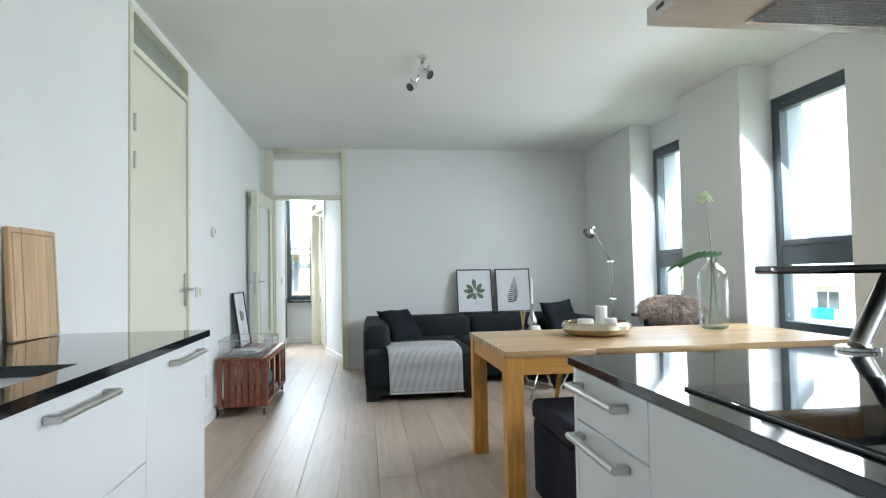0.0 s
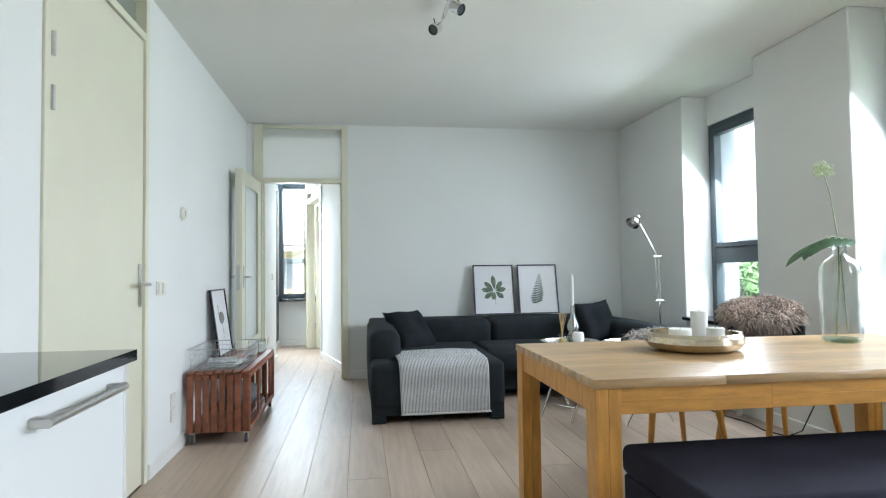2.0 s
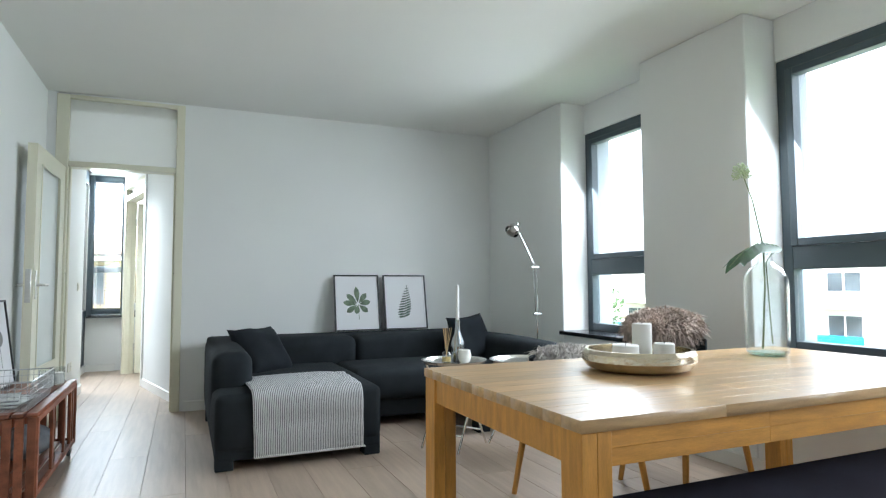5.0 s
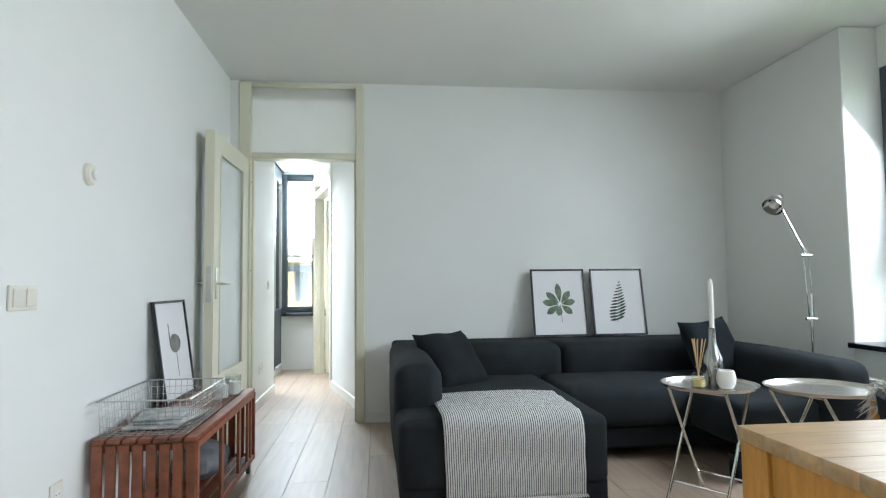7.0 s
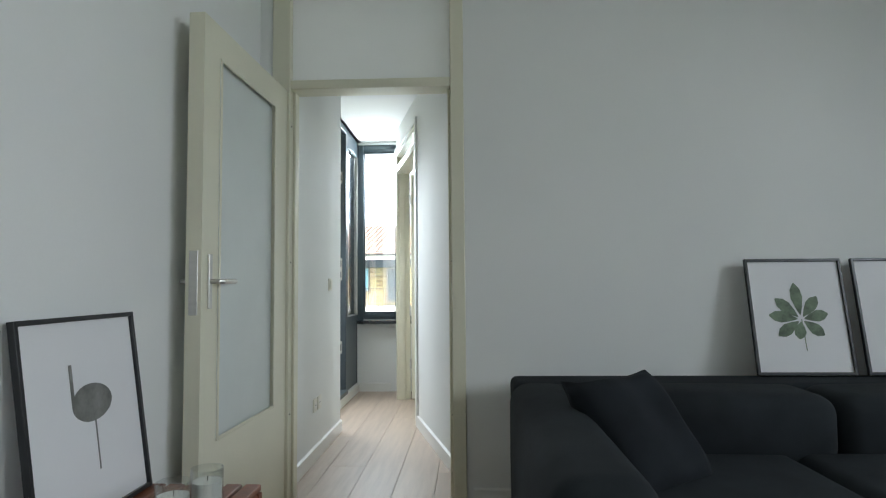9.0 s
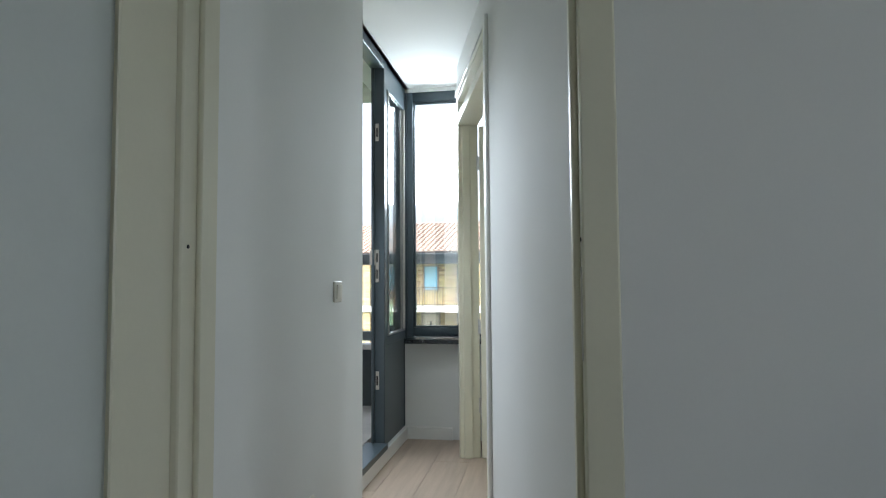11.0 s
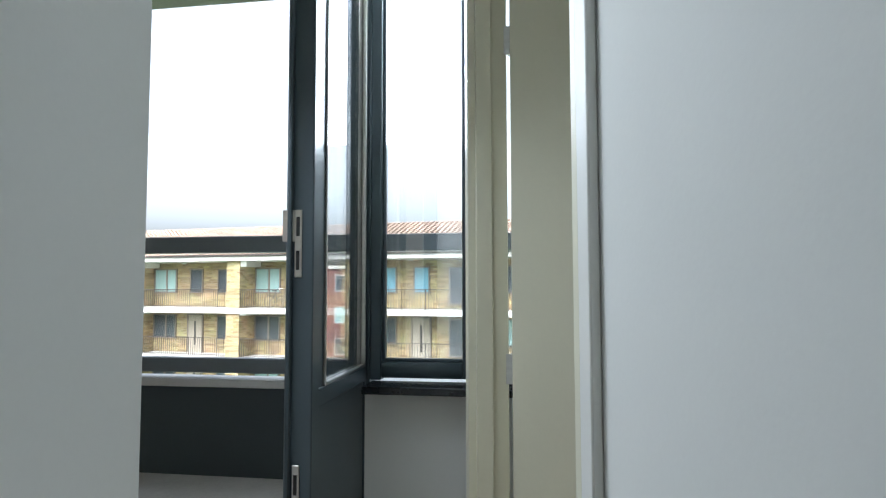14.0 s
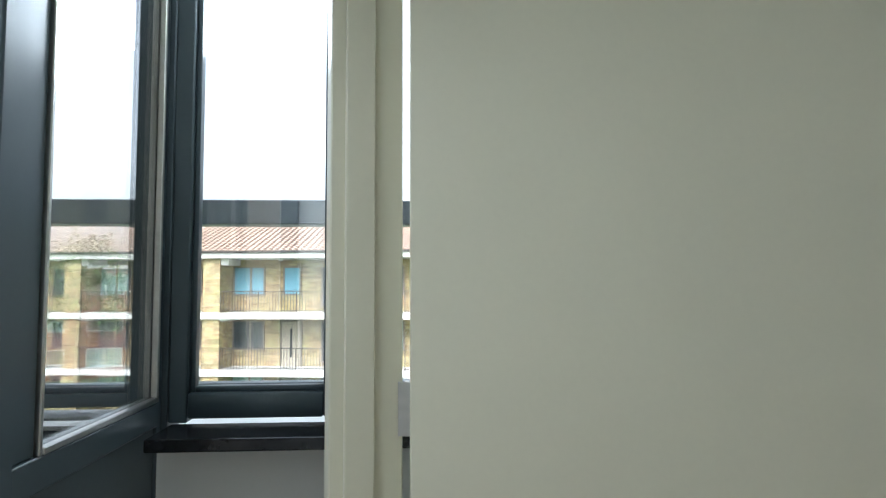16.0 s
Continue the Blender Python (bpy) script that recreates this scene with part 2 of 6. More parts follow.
M_FARGLASS = mat("far_window_glass", (0.07, 0.085, 0.095), 0.06, var=0.5, scale=0.8, bump=0.0)
M_BLIND = mat("blue_window_blind", (0.16, 0.36, 0.46), 0.45, var=0.15, scale=1.5, bump=0.0)
M_CURTAIN = mat("pale_green_curtain", (0.28, 0.42, 0.40), 0.6, var=0.25, scale=3, bump=0.0, stretch=(9, 1, 0.3))
M_FRAMEG = mat("grey_brown_window_frame", (0.20, 0.165, 0.135), 0.5, var=0.1)
M_DOORG = mat("beige_front_door", (0.36, 0.315, 0.245), 0.5, var=0.08)
M_BAR = mat("dark_balustrade_steel", (0.05, 0.038, 0.032), 0.5, var=0.1)
M_GRASS = mat("lawn_grass", (0.055, 0.105, 0.035), 0.95, var=0.4, scale=0.6, bump=0.3, fine=18)
M_PAVE = mat("grey_paving", (0.36, 0.35, 0.33), 0.9, var=0.15, scale=1, bump=0.1, fine=12)
M_CREAMWALL = mat("cream_render", (0.74, 0.66, 0.58), 0.85, var=0.1, scale=0.6, bump=0.03)
M_BLUEPANEL = mat("blue_balcony_panel", (0.02, 0.24, 0.40), 0.5, var=0.08)
M_CROWN = mat("tree_leaf", (0.05, 0.10, 0.03), 0.8, var=0.4, scale=2, bump=0.0)
M_BARK = mat("bark", (0.12, 0.09, 0.065), 0.9, var=0.3, scale=6, bump=0.4, fine=30)


# ---- mesh helpers ----
def bm_box(bm, a, b, bevel=0.0, seg=2, m=None):
    """A box from corner a to corner b, with rounded edges."""
    r = bmesh.ops.create_cube(bm, size=1.0)
    c = [(a[i] + b[i]) / 2 for i in range(3)]
    s = [abs(b[i] - a[i]) for i in range(3)]
    bmesh.ops.transform(bm, matrix=Matrix.Translation(c) @ Matrix.Diagonal((*s, 1)), verts=r["verts"])
    vs = r["verts"]
    if bevel:
        es = list({e for v in vs for e in v.link_edges})
        g = bmesh.ops.bevel(bm, geom=es, offset=min(bevel, min(s) * 0.49), segments=seg, affect="EDGES", profile=0.5)
        vs = list({v for f in g["faces"] for v in f.verts} | {v for v in vs if v.is_valid})
    if m is not None:
        bmesh.ops.transform(bm, matrix=m, verts=[v for v in vs if v.is_valid])
    return bm


def bm_rod(bm, a, b, r, r2=None, seg=14):
    """A round bar from a to b."""
    a, b = Vector(a), Vector(b)
    d = b - a
    m = Matrix.Translation((a + b) / 2) @ d.to_track_quat("Z", "Y").to_matrix().to_4x4()
    bmesh.ops.create_cone(bm, cap_ends=True, segments=seg, radius1=r, radius2=r if r2 is None else r2, depth=d.length, matrix=m)
    return bm


def bm_turn(bm, profile, at=(0, 0, 0), seg=32):
    """A turned body from (radius, height) pairs."""
    rings = []
    for r, z in profile:
        rings.append([bm.verts.new((at[0] + r * math.cos(2 * math.pi * i / seg), at[1] + r * math.sin(2 * math.pi * i / seg), at[2] + z)) for i in range(seg)])
    for p, q in zip(rings, rings[1:]):
        for i in range(seg):
            bm.faces.new((p[i], p[(i + 1) % seg], q[(i + 1) % seg], q[i]))
    if profile[0][0] > 1e-6:
        bm.faces.new(list(reversed(rings[0])))
    if profile[-1][0] > 1e-6:
        bm.faces.new(rings[-1])
    bmesh.ops.remove_doubles(bm, verts=bm.verts, dist=1e-6)
    return bm


def bm_tube(bm, pts, r, seg=8, closed=False):
    """A bent round wire through points; r may be a list."""
    pts = [Vector(p) for p in pts]
    n = len(pts)
    rings = []
    for i, p in enumerate(pts):
        if closed:
            d = pts[(i + 1) % n] - pts[i - 1]
        else:
            d = pts[min(i + 1, n - 1)] - pts[max(i - 1, 0)]
        q = d.to_track_quat("Z", "Y")
        rr = r[i] if isinstance(r, (list, tuple)) else r
        rings.append([bm.verts.new(p + q @ Vector((rr * math.cos(2 * math.pi * k / seg), rr * math.sin(2 * math.pi * k / seg), 0))) for k in range(seg)])
    pairs = list(zip(rings, rings[1:])) + ([(rings[-1], rings[0])] if closed else [])
    for p, q in pairs:
        for k in range(seg):
            bm.faces.new((p[k], p[(k + 1) % seg], q[(k + 1) % seg], q[k]))
    if not closed:
        bm.faces.new(list(reversed(rings[0])))
        bm.faces.new(rings[-1])
    return bm


def bm_flat(bm, pts, thick=0.001, m=None):
    """A thin plate with the outline pts (x, z), facing -y."""
    f = [bm.verts.new((x, 0, z)) for x, z in pts]
    b = [bm.verts.new((x, thick, z)) for x, z in pts]
    bm.faces.new(f)
    bm.faces.new(list(reversed(b)))
    k = len(pts)
    for i in range(k):
        bm.faces.new((f[i], b[i], b[(i + 1) % k], f[(i + 1) % k]))
    if m is not None:
        bmesh.ops.transform(bm, matrix=m, verts=f + b)
    return bm


def mesh_of(name, bm, material, smooth=None):
    bmesh.ops.recalc_face_normals(bm, faces=bm.faces)
    me = bpy.data.meshes.new(name)
    if smooth is not None:
        for f in bm.faces:
            f.smooth = smooth > 30 or f.calc_area() < 0.02
        for e in bm.edges:
            if len(e.link_faces) == 2 and e.calc_face_angle(0) > radians(smooth):
                e.smooth = False
    bm.to_mesh(me)
    bm.free()
    me.materials.append(material)
    return me


def part(name, bm, material, parent, label="", smooth=28):
    ob = new(name, mesh_of(name, bm, material, smooth))
    ob.parent = parent
    if label:
        tagged(ob, label=label)
    return ob


def thing(name, label, category, group="", at=None):
    ob = new(name)
    ob.empty_display_size = 0.1
    if at is not None:
        ob.matrix_world = at
    return tagged(ob, label, category, group)


def solid(name, bm, material, label, category, group="", kind="", smooth=28):
    return tagged(new(name, mesh_of(name, bm, material, smooth)), label, category, group, kind)


def structure(name, bm, material, label, category="", smooth=28):
    return solid(name, bm, material, label, category or name.split("_")[0], "", "structure", smooth)


def box(a, b, bevel=0.0, seg=2, m=None):
    return bm_box(bmesh.new(), a, b, bevel, seg, m)


def boxes(rows, bevel=0.0, seg=2):
    bm = bmesh.new()
    for a, b in rows:
        bm_box(bm, a, b, bevel, seg)
    return bm


def piece(name, data, parent, m):
    ob = new(name, data)
    ob.parent = parent
    ob.matrix_basis = m
    return ob


# ---- setting: living room and kitchen ----
XL, XR, YB, YF, ZC = -1.29, 2.65, 6.75, -2.6, 2.60     # left wall, right wall, back wall, wall behind, ceiling
XW = 2.90                                              # plane of the window frames
WINS = (4.965, 3.135, 1.305, -0.525)                   # middles of right-wall windows; the last two unseen, added to light the kitchen
WH = 0.485                                             # half width of a window recess
SILL, HEAD = 0.66, 2.34

floor = structure("floor", boxes([((XL - 0.1, YF, -0.12), (XR + 0.1, YB + 0.05, -0.012)), ((-1.6, YB + 0.05, -0.12), (2.8, 9.95, -0.012))]), M_JOINT, "limed oak plank floor with dark joints", "floor")
structure("ceiling", boxes([((XL - 0.1, YF - 0.1, ZC), (XR + 0.5, YB + 0.1, ZC + 0.15))]), M_CEIL, "smooth white painted ceiling", "ceiling")
structure("ceiling_hall", boxes([((-1.62, YB + 0.1, 2.46), (2.9, 10.05, ZC + 0.15))]), M_CEIL, "white painted ceiling of the hall", "ceiling")

DY0, DY1 = 2.83, 3.90                                  # closed door in the left wall
structure("wall_left", boxes([((XL - 0.1, YF, 0), (XL, DY0, ZC)), ((XL - 0.1, DY1, 0), (XL, YB, ZC)), ((XL - 0.1, DY0, 2.56), (XL, DY1, ZC))]), M_WALL, "smooth white plastered wall", "wall")
structure("wall_behind", box((XL - 0.1, YF - 0.1, 0), (XR + 0.3, YF, ZC)), M_WALL, "plain white wall", "wall")
# right wall: deep piers and parapets, with recesses for the windows
rows = []
edges = [YF] + [v for wy in reversed(WINS) for v in (wy - WH, wy + WH)] + [YB + 0.1]
for i in range(0, len(edges), 2):
    rows.append(((XR, edges[i], 0), (XR + 0.36, edges[i + 1], ZC)))
for wy in WINS:
    rows.append(((XR, wy - WH, 0), (XR + 0.36, wy + WH, SILL - 0.03)))
    rows.append(((XW - 0.01, wy - WH, HEAD), (XR + 0.36, wy + WH, ZC)))
structure("wall_right", boxes(rows, 0.006, 1), M_WALL, "white plastered outer wall with deep window recesses", "wall")
# back wall with the doorway to the hall
BX0, BX1 = -1.225, -0.285
structure("wall_back", boxes([((XL - 0.1, YB, 0), (BX0, YB + 0.1, ZC)), ((BX1, YB, 0), (XR + 0.3, YB + 0.1, ZC)), ((BX0, YB, 2.585), (BX1, YB + 0.1, ZC))]), M_WALL, "smooth white plastered wall", "wall")


def skirting(name, a, b, into, h=0.085, t=0.014):
    """A board along a wall from a to b (x, y), proud towards the vector into."""
    a, b, n = Vector((*a, 0)), Vector((*b, 0)), Vector((*into, 0)).normalized() * t
    bm = bmesh.new()
    v = [bm.verts.new(p) for p in (a, b, b + n, a + n, a + Vector((0, 0, h)), b + Vector((0, 0, h)), b + n + Vector((0, 0, h - 0.006)), a + n + Vector((0, 0, h - 0.006)))]
    for f in ((3, 2, 1, 0), (4, 5, 6, 7), (0, 1, 5, 4), (1, 2, 6, 5), (2, 3, 7, 6), (3, 0, 4, 7)):
        bm.faces.new([v[i] for i in f])
    return structure(name, bm, M_TRIM, "white painted skirting board", "baseboard", None)


skirting("baseboard", (XL, 2.12), (XL, DY0 - 0.03), (1, 0))
skirting("baseboard", (XL, DY1 + 0.03), (XL, YB), (1, 0))
skirting("baseboard", (-0.255, YB), (XR, YB), (0, -1))
skirting("baseboard", (XR, YF), (XR, YB), (-1, 0))


# windows of the right wall
def casement(name, wy):
    w = new(name)
    tagged(w, "tall anthracite window with a lower fixed pane", "window", kind="structure")
    y0, y1 = wy - WH + 0.004, wy + WH - 0.004
    bar = 0.062
    zm0, zm1 = 1.125, 1.255
    bm = boxes([((XW, y0, SILL), (XW + 0.08, y0 + bar, HEAD)), ((XW, y1 - bar, SILL), (XW + 0.08, y1, HEAD)),
                ((XW, y0 + bar, HEAD - bar), (XW + 0.08, y1 - bar, HEAD)), ((XW, y0 + bar, SILL), (XW + 0.08, y1 - bar, SILL + 0.06)),
                ((XW, y0 + bar, zm0), (XW + 0.08, y1 - bar, zm1))], 0.004, 1)
    part("window_frame", bm, M_DARKFRAME, w)
    s0, s1, st = y0 + bar + 0.002, y1 - bar - 0.002, 0.042
    bm = boxes([((XW - 0.016, s0, zm1 + 0.002), (XW + 0.05, s0 + st, HEAD - bar - 0.002)), ((XW - 0.016, s1 - st, zm1 + 0.002), (XW + 0.05, s1, HEAD - bar - 0.002)),
                ((XW - 0.016, s0 + st, HEAD - bar - 0.002 - st), (XW + 0.05, s1 - st, HEAD - bar - 0.002)), ((XW - 0.016, s0 + st, zm1 + 0.002), (XW + 0.05, s1 - st, zm1 + 0.002 + st))], 0.004, 1)
    part("sash", bm, M_DARKFRAME, w)
    part("pane", box((XW + 0.02, s0 + st, zm1 + st), (XW + 0.026, s1 - st, HEAD - bar - st)), M_GLASS, w)
    part("pane", box((XW + 0.03, y0 + bar, SILL + 0.06), (XW + 0.036, y1 - bar, zm0)), M_GLASS, w)
    part("outer_reveal", boxes([((XR + 0.361, y0 - 0.02, SILL - 0.04), (XR + 0.50, y0 + 0.012, HEAD + 0.05)), ((XR + 0.361, y1 - 0.012, SILL - 0.04), (XR + 0.50, y1 + 0.02, HEAD + 0.05)),
                                ((XR + 0.361, y0 + 0.013, HEAD - 0.01), (XR + 0.50, y1 - 0.013, HEAD + 0.05))], 0.002, 1), M_REVEAL, w, "grey metal outer reveal")
    part("window_sill", box((XR - 0.035, wy - WH - 0.015, SILL - 0.03), (XW + 0.02, wy + WH + 0.015, SILL + 0.001), 0.004), M_SILL, w, "polished black stone sill")
    return w


for i, wy in enumerate(WINS):
    casement("window_%d" % (i + 1), wy)


# closed cream door with a glazed light above it, in the left wall
d1 = tagged(new("door_1"), "closed flush cream door with a glazed light above", "door", kind="structure")
part("door_frame", boxes([((XL - 0.09, DY0, 0), (XL + 0.012, DY0 + 0.045, 2.56)), ((XL - 0.09, DY1 - 0.045, 0), (XL + 0.012, DY1, 2.56)),
                          ((XL - 0.09, DY0 + 0.045, 2.32), (XL + 0.010, DY1 - 0.045, 2.36)), ((XL - 0.09, DY0 + 0.045, 2.53), (XL + 0.010, DY1 - 0.045, 2.56))], 0.003, 1), M_CREAM, d1)
part("leaf", box((XL - 0.045, DY0 + 0.049, 0.008), (XL - 0.002, DY1 - 0.049, 2.316), 0.003, 1), M_CREAM, d1)
part("pane", box((XL - 0.05, DY0 + 0.045, 2.36), (XL - 0.044, DY1 - 0.045, 2.53)), M_LIGHT, d1, "dark glass light above the door")
for hz in (0.30, 1.735, 1.935):
    part("hinge", bm_rod(bmesh.new(), (XL + 0.016, DY0 + 0.047, hz - 0.045), (XL + 0.016, DY0 + 0.047, hz + 0.045), 0.009), M_STEEL, d1)
HY = DY1 - 0.10
bm = box((XL - 0.002, HY - 0.016, 0.92), (XL + 0.008, HY + 0.016, 1.14), 0.006)
part("handle_plate", bm, M_STEEL, d1)
bm = bm_tube(bmesh.new(), [(XL + 0.004, HY, 1.035), (XL + 0.05, HY, 1.035), (XL + 0.056, HY - 0.01, 1.035), (XL + 0.056, HY - 0.12, 1.035)], 0.009, 14)
part("handle", bm, M_STEEL, d1)
structure("wall_cupboard", box((XL - 0.9, DY0 - 0.2, 0), (XL - 0.85, DY1 + 0.2, ZC)), M_WALL, "plain wall behind the closed door", "wall")

# doorway to the hall: cream frame to the ceiling with a white panel over the lintel
d2 = tagged(new("door_2"), "open cream door with a frosted glass panel", "door", kind="structure")
JL, JR = -1.135, -0.35
fr = boxes([((BX0, YB - 0.012, 0), (JL, YB + 0.115, 2.585)), ((JR, YB - 0.012, 0), (BX1, YB + 0.115, 2.585)),
            ((JL, YB - 0.010, 2.0), (JR, YB + 0.113, 2.046)), ((JL, YB - 0.010, 2.555), (JR, YB + 0.113, 2.585))], 0.004, 1)
part("door_frame", fr, M_CREAM, d2)
part("stop", boxes([((JL, YB + 0.04, 0), (JL + 0.014, YB + 0.10, 2.0)), ((JR - 0.014, YB + 0.04, 0), (JR, YB + 0.10, 2.0))], 0.002, 1), M_CREAM, d2)
part("transom_panel", box((JL, YB + 0.03, 2.046), (JR, YB + 0.036, 2.555)), M_OPAL, d2, "white translucent panel above the lintel")
for jx in (JL + 0.001, JR - 0.001):
    for jz in (0.42, 1.15, 1.82):
        # A black disc for each hole; its inner shade is only colour.
        part("screw_hole", bm_rod(bmesh.new(), (jx - 0.001, YB + 0.012, jz), (jx + 0.001, YB + 0.012, jz), 0.004, seg=8), M_BLACKPLASTIC, d2)
part("strike_plate", box((JR - 0.002, YB + 0.005, 0.93), (JR + 0.001, YB + 0.028, 1.10), 0.0005, 1), M_STEEL, d2)
# the leaf, swung back almost onto the left wall
leaf_m = Matrix.Translation((-1.150, YB - 0.014, 0)) @ Matrix.Rotation(radians(-91.5), 4, "Z")
LW, LH, LT = 0.86, 1.992, 0.056
g0, g1, gz0, gz1 = 0.155, 0.735, 0.49, 1.875
leaf_bm = boxes([((0, -LT, 0.008), (g0, 0, LH)), ((g1, -LT, 0.008), (LW, 0, LH)), ((g0, -LT, 0.008), (g1, 0, gz0)), ((g0, -LT, gz1), (g1, 0, LH))])
bmesh.ops.transform(leaf_bm, matrix=leaf_m, verts=leaf_bm.verts)
part("leaf", leaf_bm, M_CREAM, d2)
b = 0.014
bm = boxes([((g0, 0.0, gz0), (g0 + b, 0.006, gz1)), ((g1 - b, 0.0, gz0), (g1, 0.006, gz1)), ((g0 + b, 0, gz0), (g1 - b, 0.006, gz0 + b)), ((g0 + b, 0, gz1 - b), (g1 - b, 0.006, gz1))], 0.003, 1)
bmesh.ops.transform(bm, matrix=leaf_m, verts=bm.verts)
part("glazing_bead", bm, M_CREAM, d2)
bm = box((g0, -0.024, gz0), (g1, -0.016, gz1))
bmesh.ops.transform(bm, matrix=leaf_m, verts=bm.verts)
part("pane", bm, M_FROST, d2, "frosted glass panel").visible_shadow = False
bm = boxes([((LW - 0.07, 0.0, 0.96), (LW - 0.045, 0.007, 1.15)), ((LW - 0.07, -LT - 0.007, 0.96), (LW - 0.045, -LT, 1.15)), ((LW - 0.001, -LT + 0.012, 0.94), (LW + 0.002, -0.012, 1.16))], 0.002, 1)
bmesh.ops.transform(bm, matrix=leaf_m, verts=bm.verts)
part("lock_plate", bm, M_STEEL, d2)
bm = bmesh.new()
for sgn, y0 in ((1, 0.0), (-1, -LT)):
    bm_tube(bm, [(LW - 0.058, y0, 1.055), (LW - 0.058, y0 + sgn * 0.04, 1.055), (LW - 0.066, y0 + sgn * 0.046, 1.055), (LW - 0.17, y0 + sgn * 0.046, 1.055)], 0.009, 14)
bmesh.ops.transform(bm, matrix=leaf_m, verts=bm.verts)
part("handle", bm, M_STEEL, d2)

# ---- setting: hall, balcony side and the far room ----
XH, YC = -1.196, 8.176                                  # hall's left wall and its free corner
XD, YW = -1.365, 9.78                                   # plane of the balcony door, plane of the end window
SLOPE = -0.27                                          # the hall's right wall runs askew


def wall_r(y):
    return -0.647 + SLOPE * (y - 8.303)


ang = math.atan(SLOPE)
DN = Vector((math.sin(ang), math.cos(ang), 0))         # along the askew wall
DI = Vector((math.cos(ang), -math.sin(ang), 0))        # into the far room
W0 = Vector((wall_r(6.85), 6.85, 0))
askew = Matrix(((DN.x, DI.x, 0, W0.x), (DN.y, DI.y, 0, W0.y), (0, 0, 1, 0), (0, 0, 0, 1)))   # local: x along, y into room


def s_at(y):
    return (y - 6.85) / DN.y


S0, S1 = s_at(8.345), s_at(9.385)                      # door opening in the askew wall
WT = 0.11
bm = boxes([((-0.05, 0, 0), (S0, WT, 2.46)), ((S1, 0.062, 0), (s_at(9.755), WT, 2.46)), ((S0, 0, 2.25), (S1, WT, 2.46))])
bmesh.ops.transform(bm, matrix=askew, verts=bm.verts)
structure("wall_hall_askew", bm, M_WALL, "white plastered partition with light streaks", "wall")
structure("wall_hall", boxes([((XH - 0.27, YB + 0.1, 0), (XH, YC, 2.46))], 0.003, 1), M_WALL, "white plastered wall with a free corner", "wall")
structure("wall_end", boxes([((XD - 0.02, YW - 0.02, 0), (2.8, YW + 0.2, 0.67)), ((XD - 0.02, YW + 0.0, 2.435), (2.8, YW + 0.2, 2.46)), ((0.35, YW, 0.67), (0.45, YW + 0.2, 2.435)), ((1.6, YW, 0.67), (2.8, YW + 0.2, 2.435))]), M_WALL, "white wall under the end window", "wall")
structure("wall_room", boxes([((2.55, YB + 0.1, 0), (2.8, YW + 0.2, 2.46)), ((-0.2, YB + 0.1, 0), (2.6, YB + 0.16, 2.46))]), M_WALL, "plain white wall of the far room", "wall")
structure("wall_closet", boxes([((XD - 0.2, YB + 0.1, 0), (XH - 0.26, YB + 0.2, 2.46))]), M_WALL, "plain white wall", "wall")
skirting("baseboard", (XH, YB + 0.12), (XH, YC), (1, 0))
skirting("baseboard", (XH, YC), (XD, YC), (0, 1))
skirting("baseboard", (XD - 0.0, YW - 0.02), (wall_r(9.76), YW - 0.02), (0, -1))
skirting("baseboard", (W0.x, W0.y), (wall_r(8.30), 8.30), (-1, SLOPE))

# right-hand door frame of the hall and its half-open leaf
d3 = tagged(new("door_3"), "half-open plain cream door in a cream frame", "door", kind="structure")
J, JN = 0.05, 0.026
bm = boxes([((S0, -0.014, 0), (S0 + JN, WT + 0.012, 2.25)), ((S1 - J, -0.004, 0), (S1, WT + 0.012, 2.25)), ((S0 + JN, -0.012, 2.06), (S1 - J, WT + 0.01, 2.115)), ((S0 + JN, -0.012, 2.21), (S1 - J, WT + 0.01, 2.25))], 0.003, 1)
bmesh.ops.transform(bm, matrix=askew, verts=bm.verts)
part("door_frame", bm, M_CREAM, d3)
bm = boxes([((S0 - 0.045, -0.016, 0), (S0 - 0.001, 0.0, 2.295)), ((S0 - 0.001, -0.016, 2.251), (S1, 0.0, 2.295))], 0.003, 1)
bmesh.ops.transform(bm, matrix=askew, verts=bm.verts)
part("casing", bm, M_TRIM, d3, "white painted casing")
bm = boxes([((S1 - J - 0.014, 0.02, 0), (S1 - J, 0.07, 2.06))], 0.002, 1)
bmesh.ops.transform(bm, matrix=askew, verts=bm.verts)
part("stop", bm, M_CREAM, d3)
bm = box((S0 + JN, 0.04, 2.115), (S1 - J, 0.046, 2.21))
bmesh.ops.transform(bm, matrix=askew, verts=bm.verts)
part("pane", bm, M_GLASS, d3, "narrow glass light")
HP = askew @ Vector((S1 - J - 0.004, WT + 0.016, 0))
leaf3 = Matrix.Translation(HP) @ Matrix.Rotation(radians(-8), 4, "Z")
bm = box((0.012, -0.04, 0.012), (0.90, 0.0, 2.045), 0.003, 1)
bmesh.ops.transform(bm, matrix=leaf3, verts=bm.verts)
part("leaf", bm, M_CREAM, d3)
for hz in (0.32, 0.80, 1.82):
    bm = boxes([((-0.012, -0.010, hz - 0.045), (0.03, -0.006, hz + 0.045))])
    bm_rod(bm, (0.004, 0.002, hz - 0.045), (0.004, 0.002, hz + 0.045), 0.006)
    bmesh.ops.transform(bm, matrix=leaf3, verts=bm.verts)
    part("hinge", bm, M_STEEL, d3)

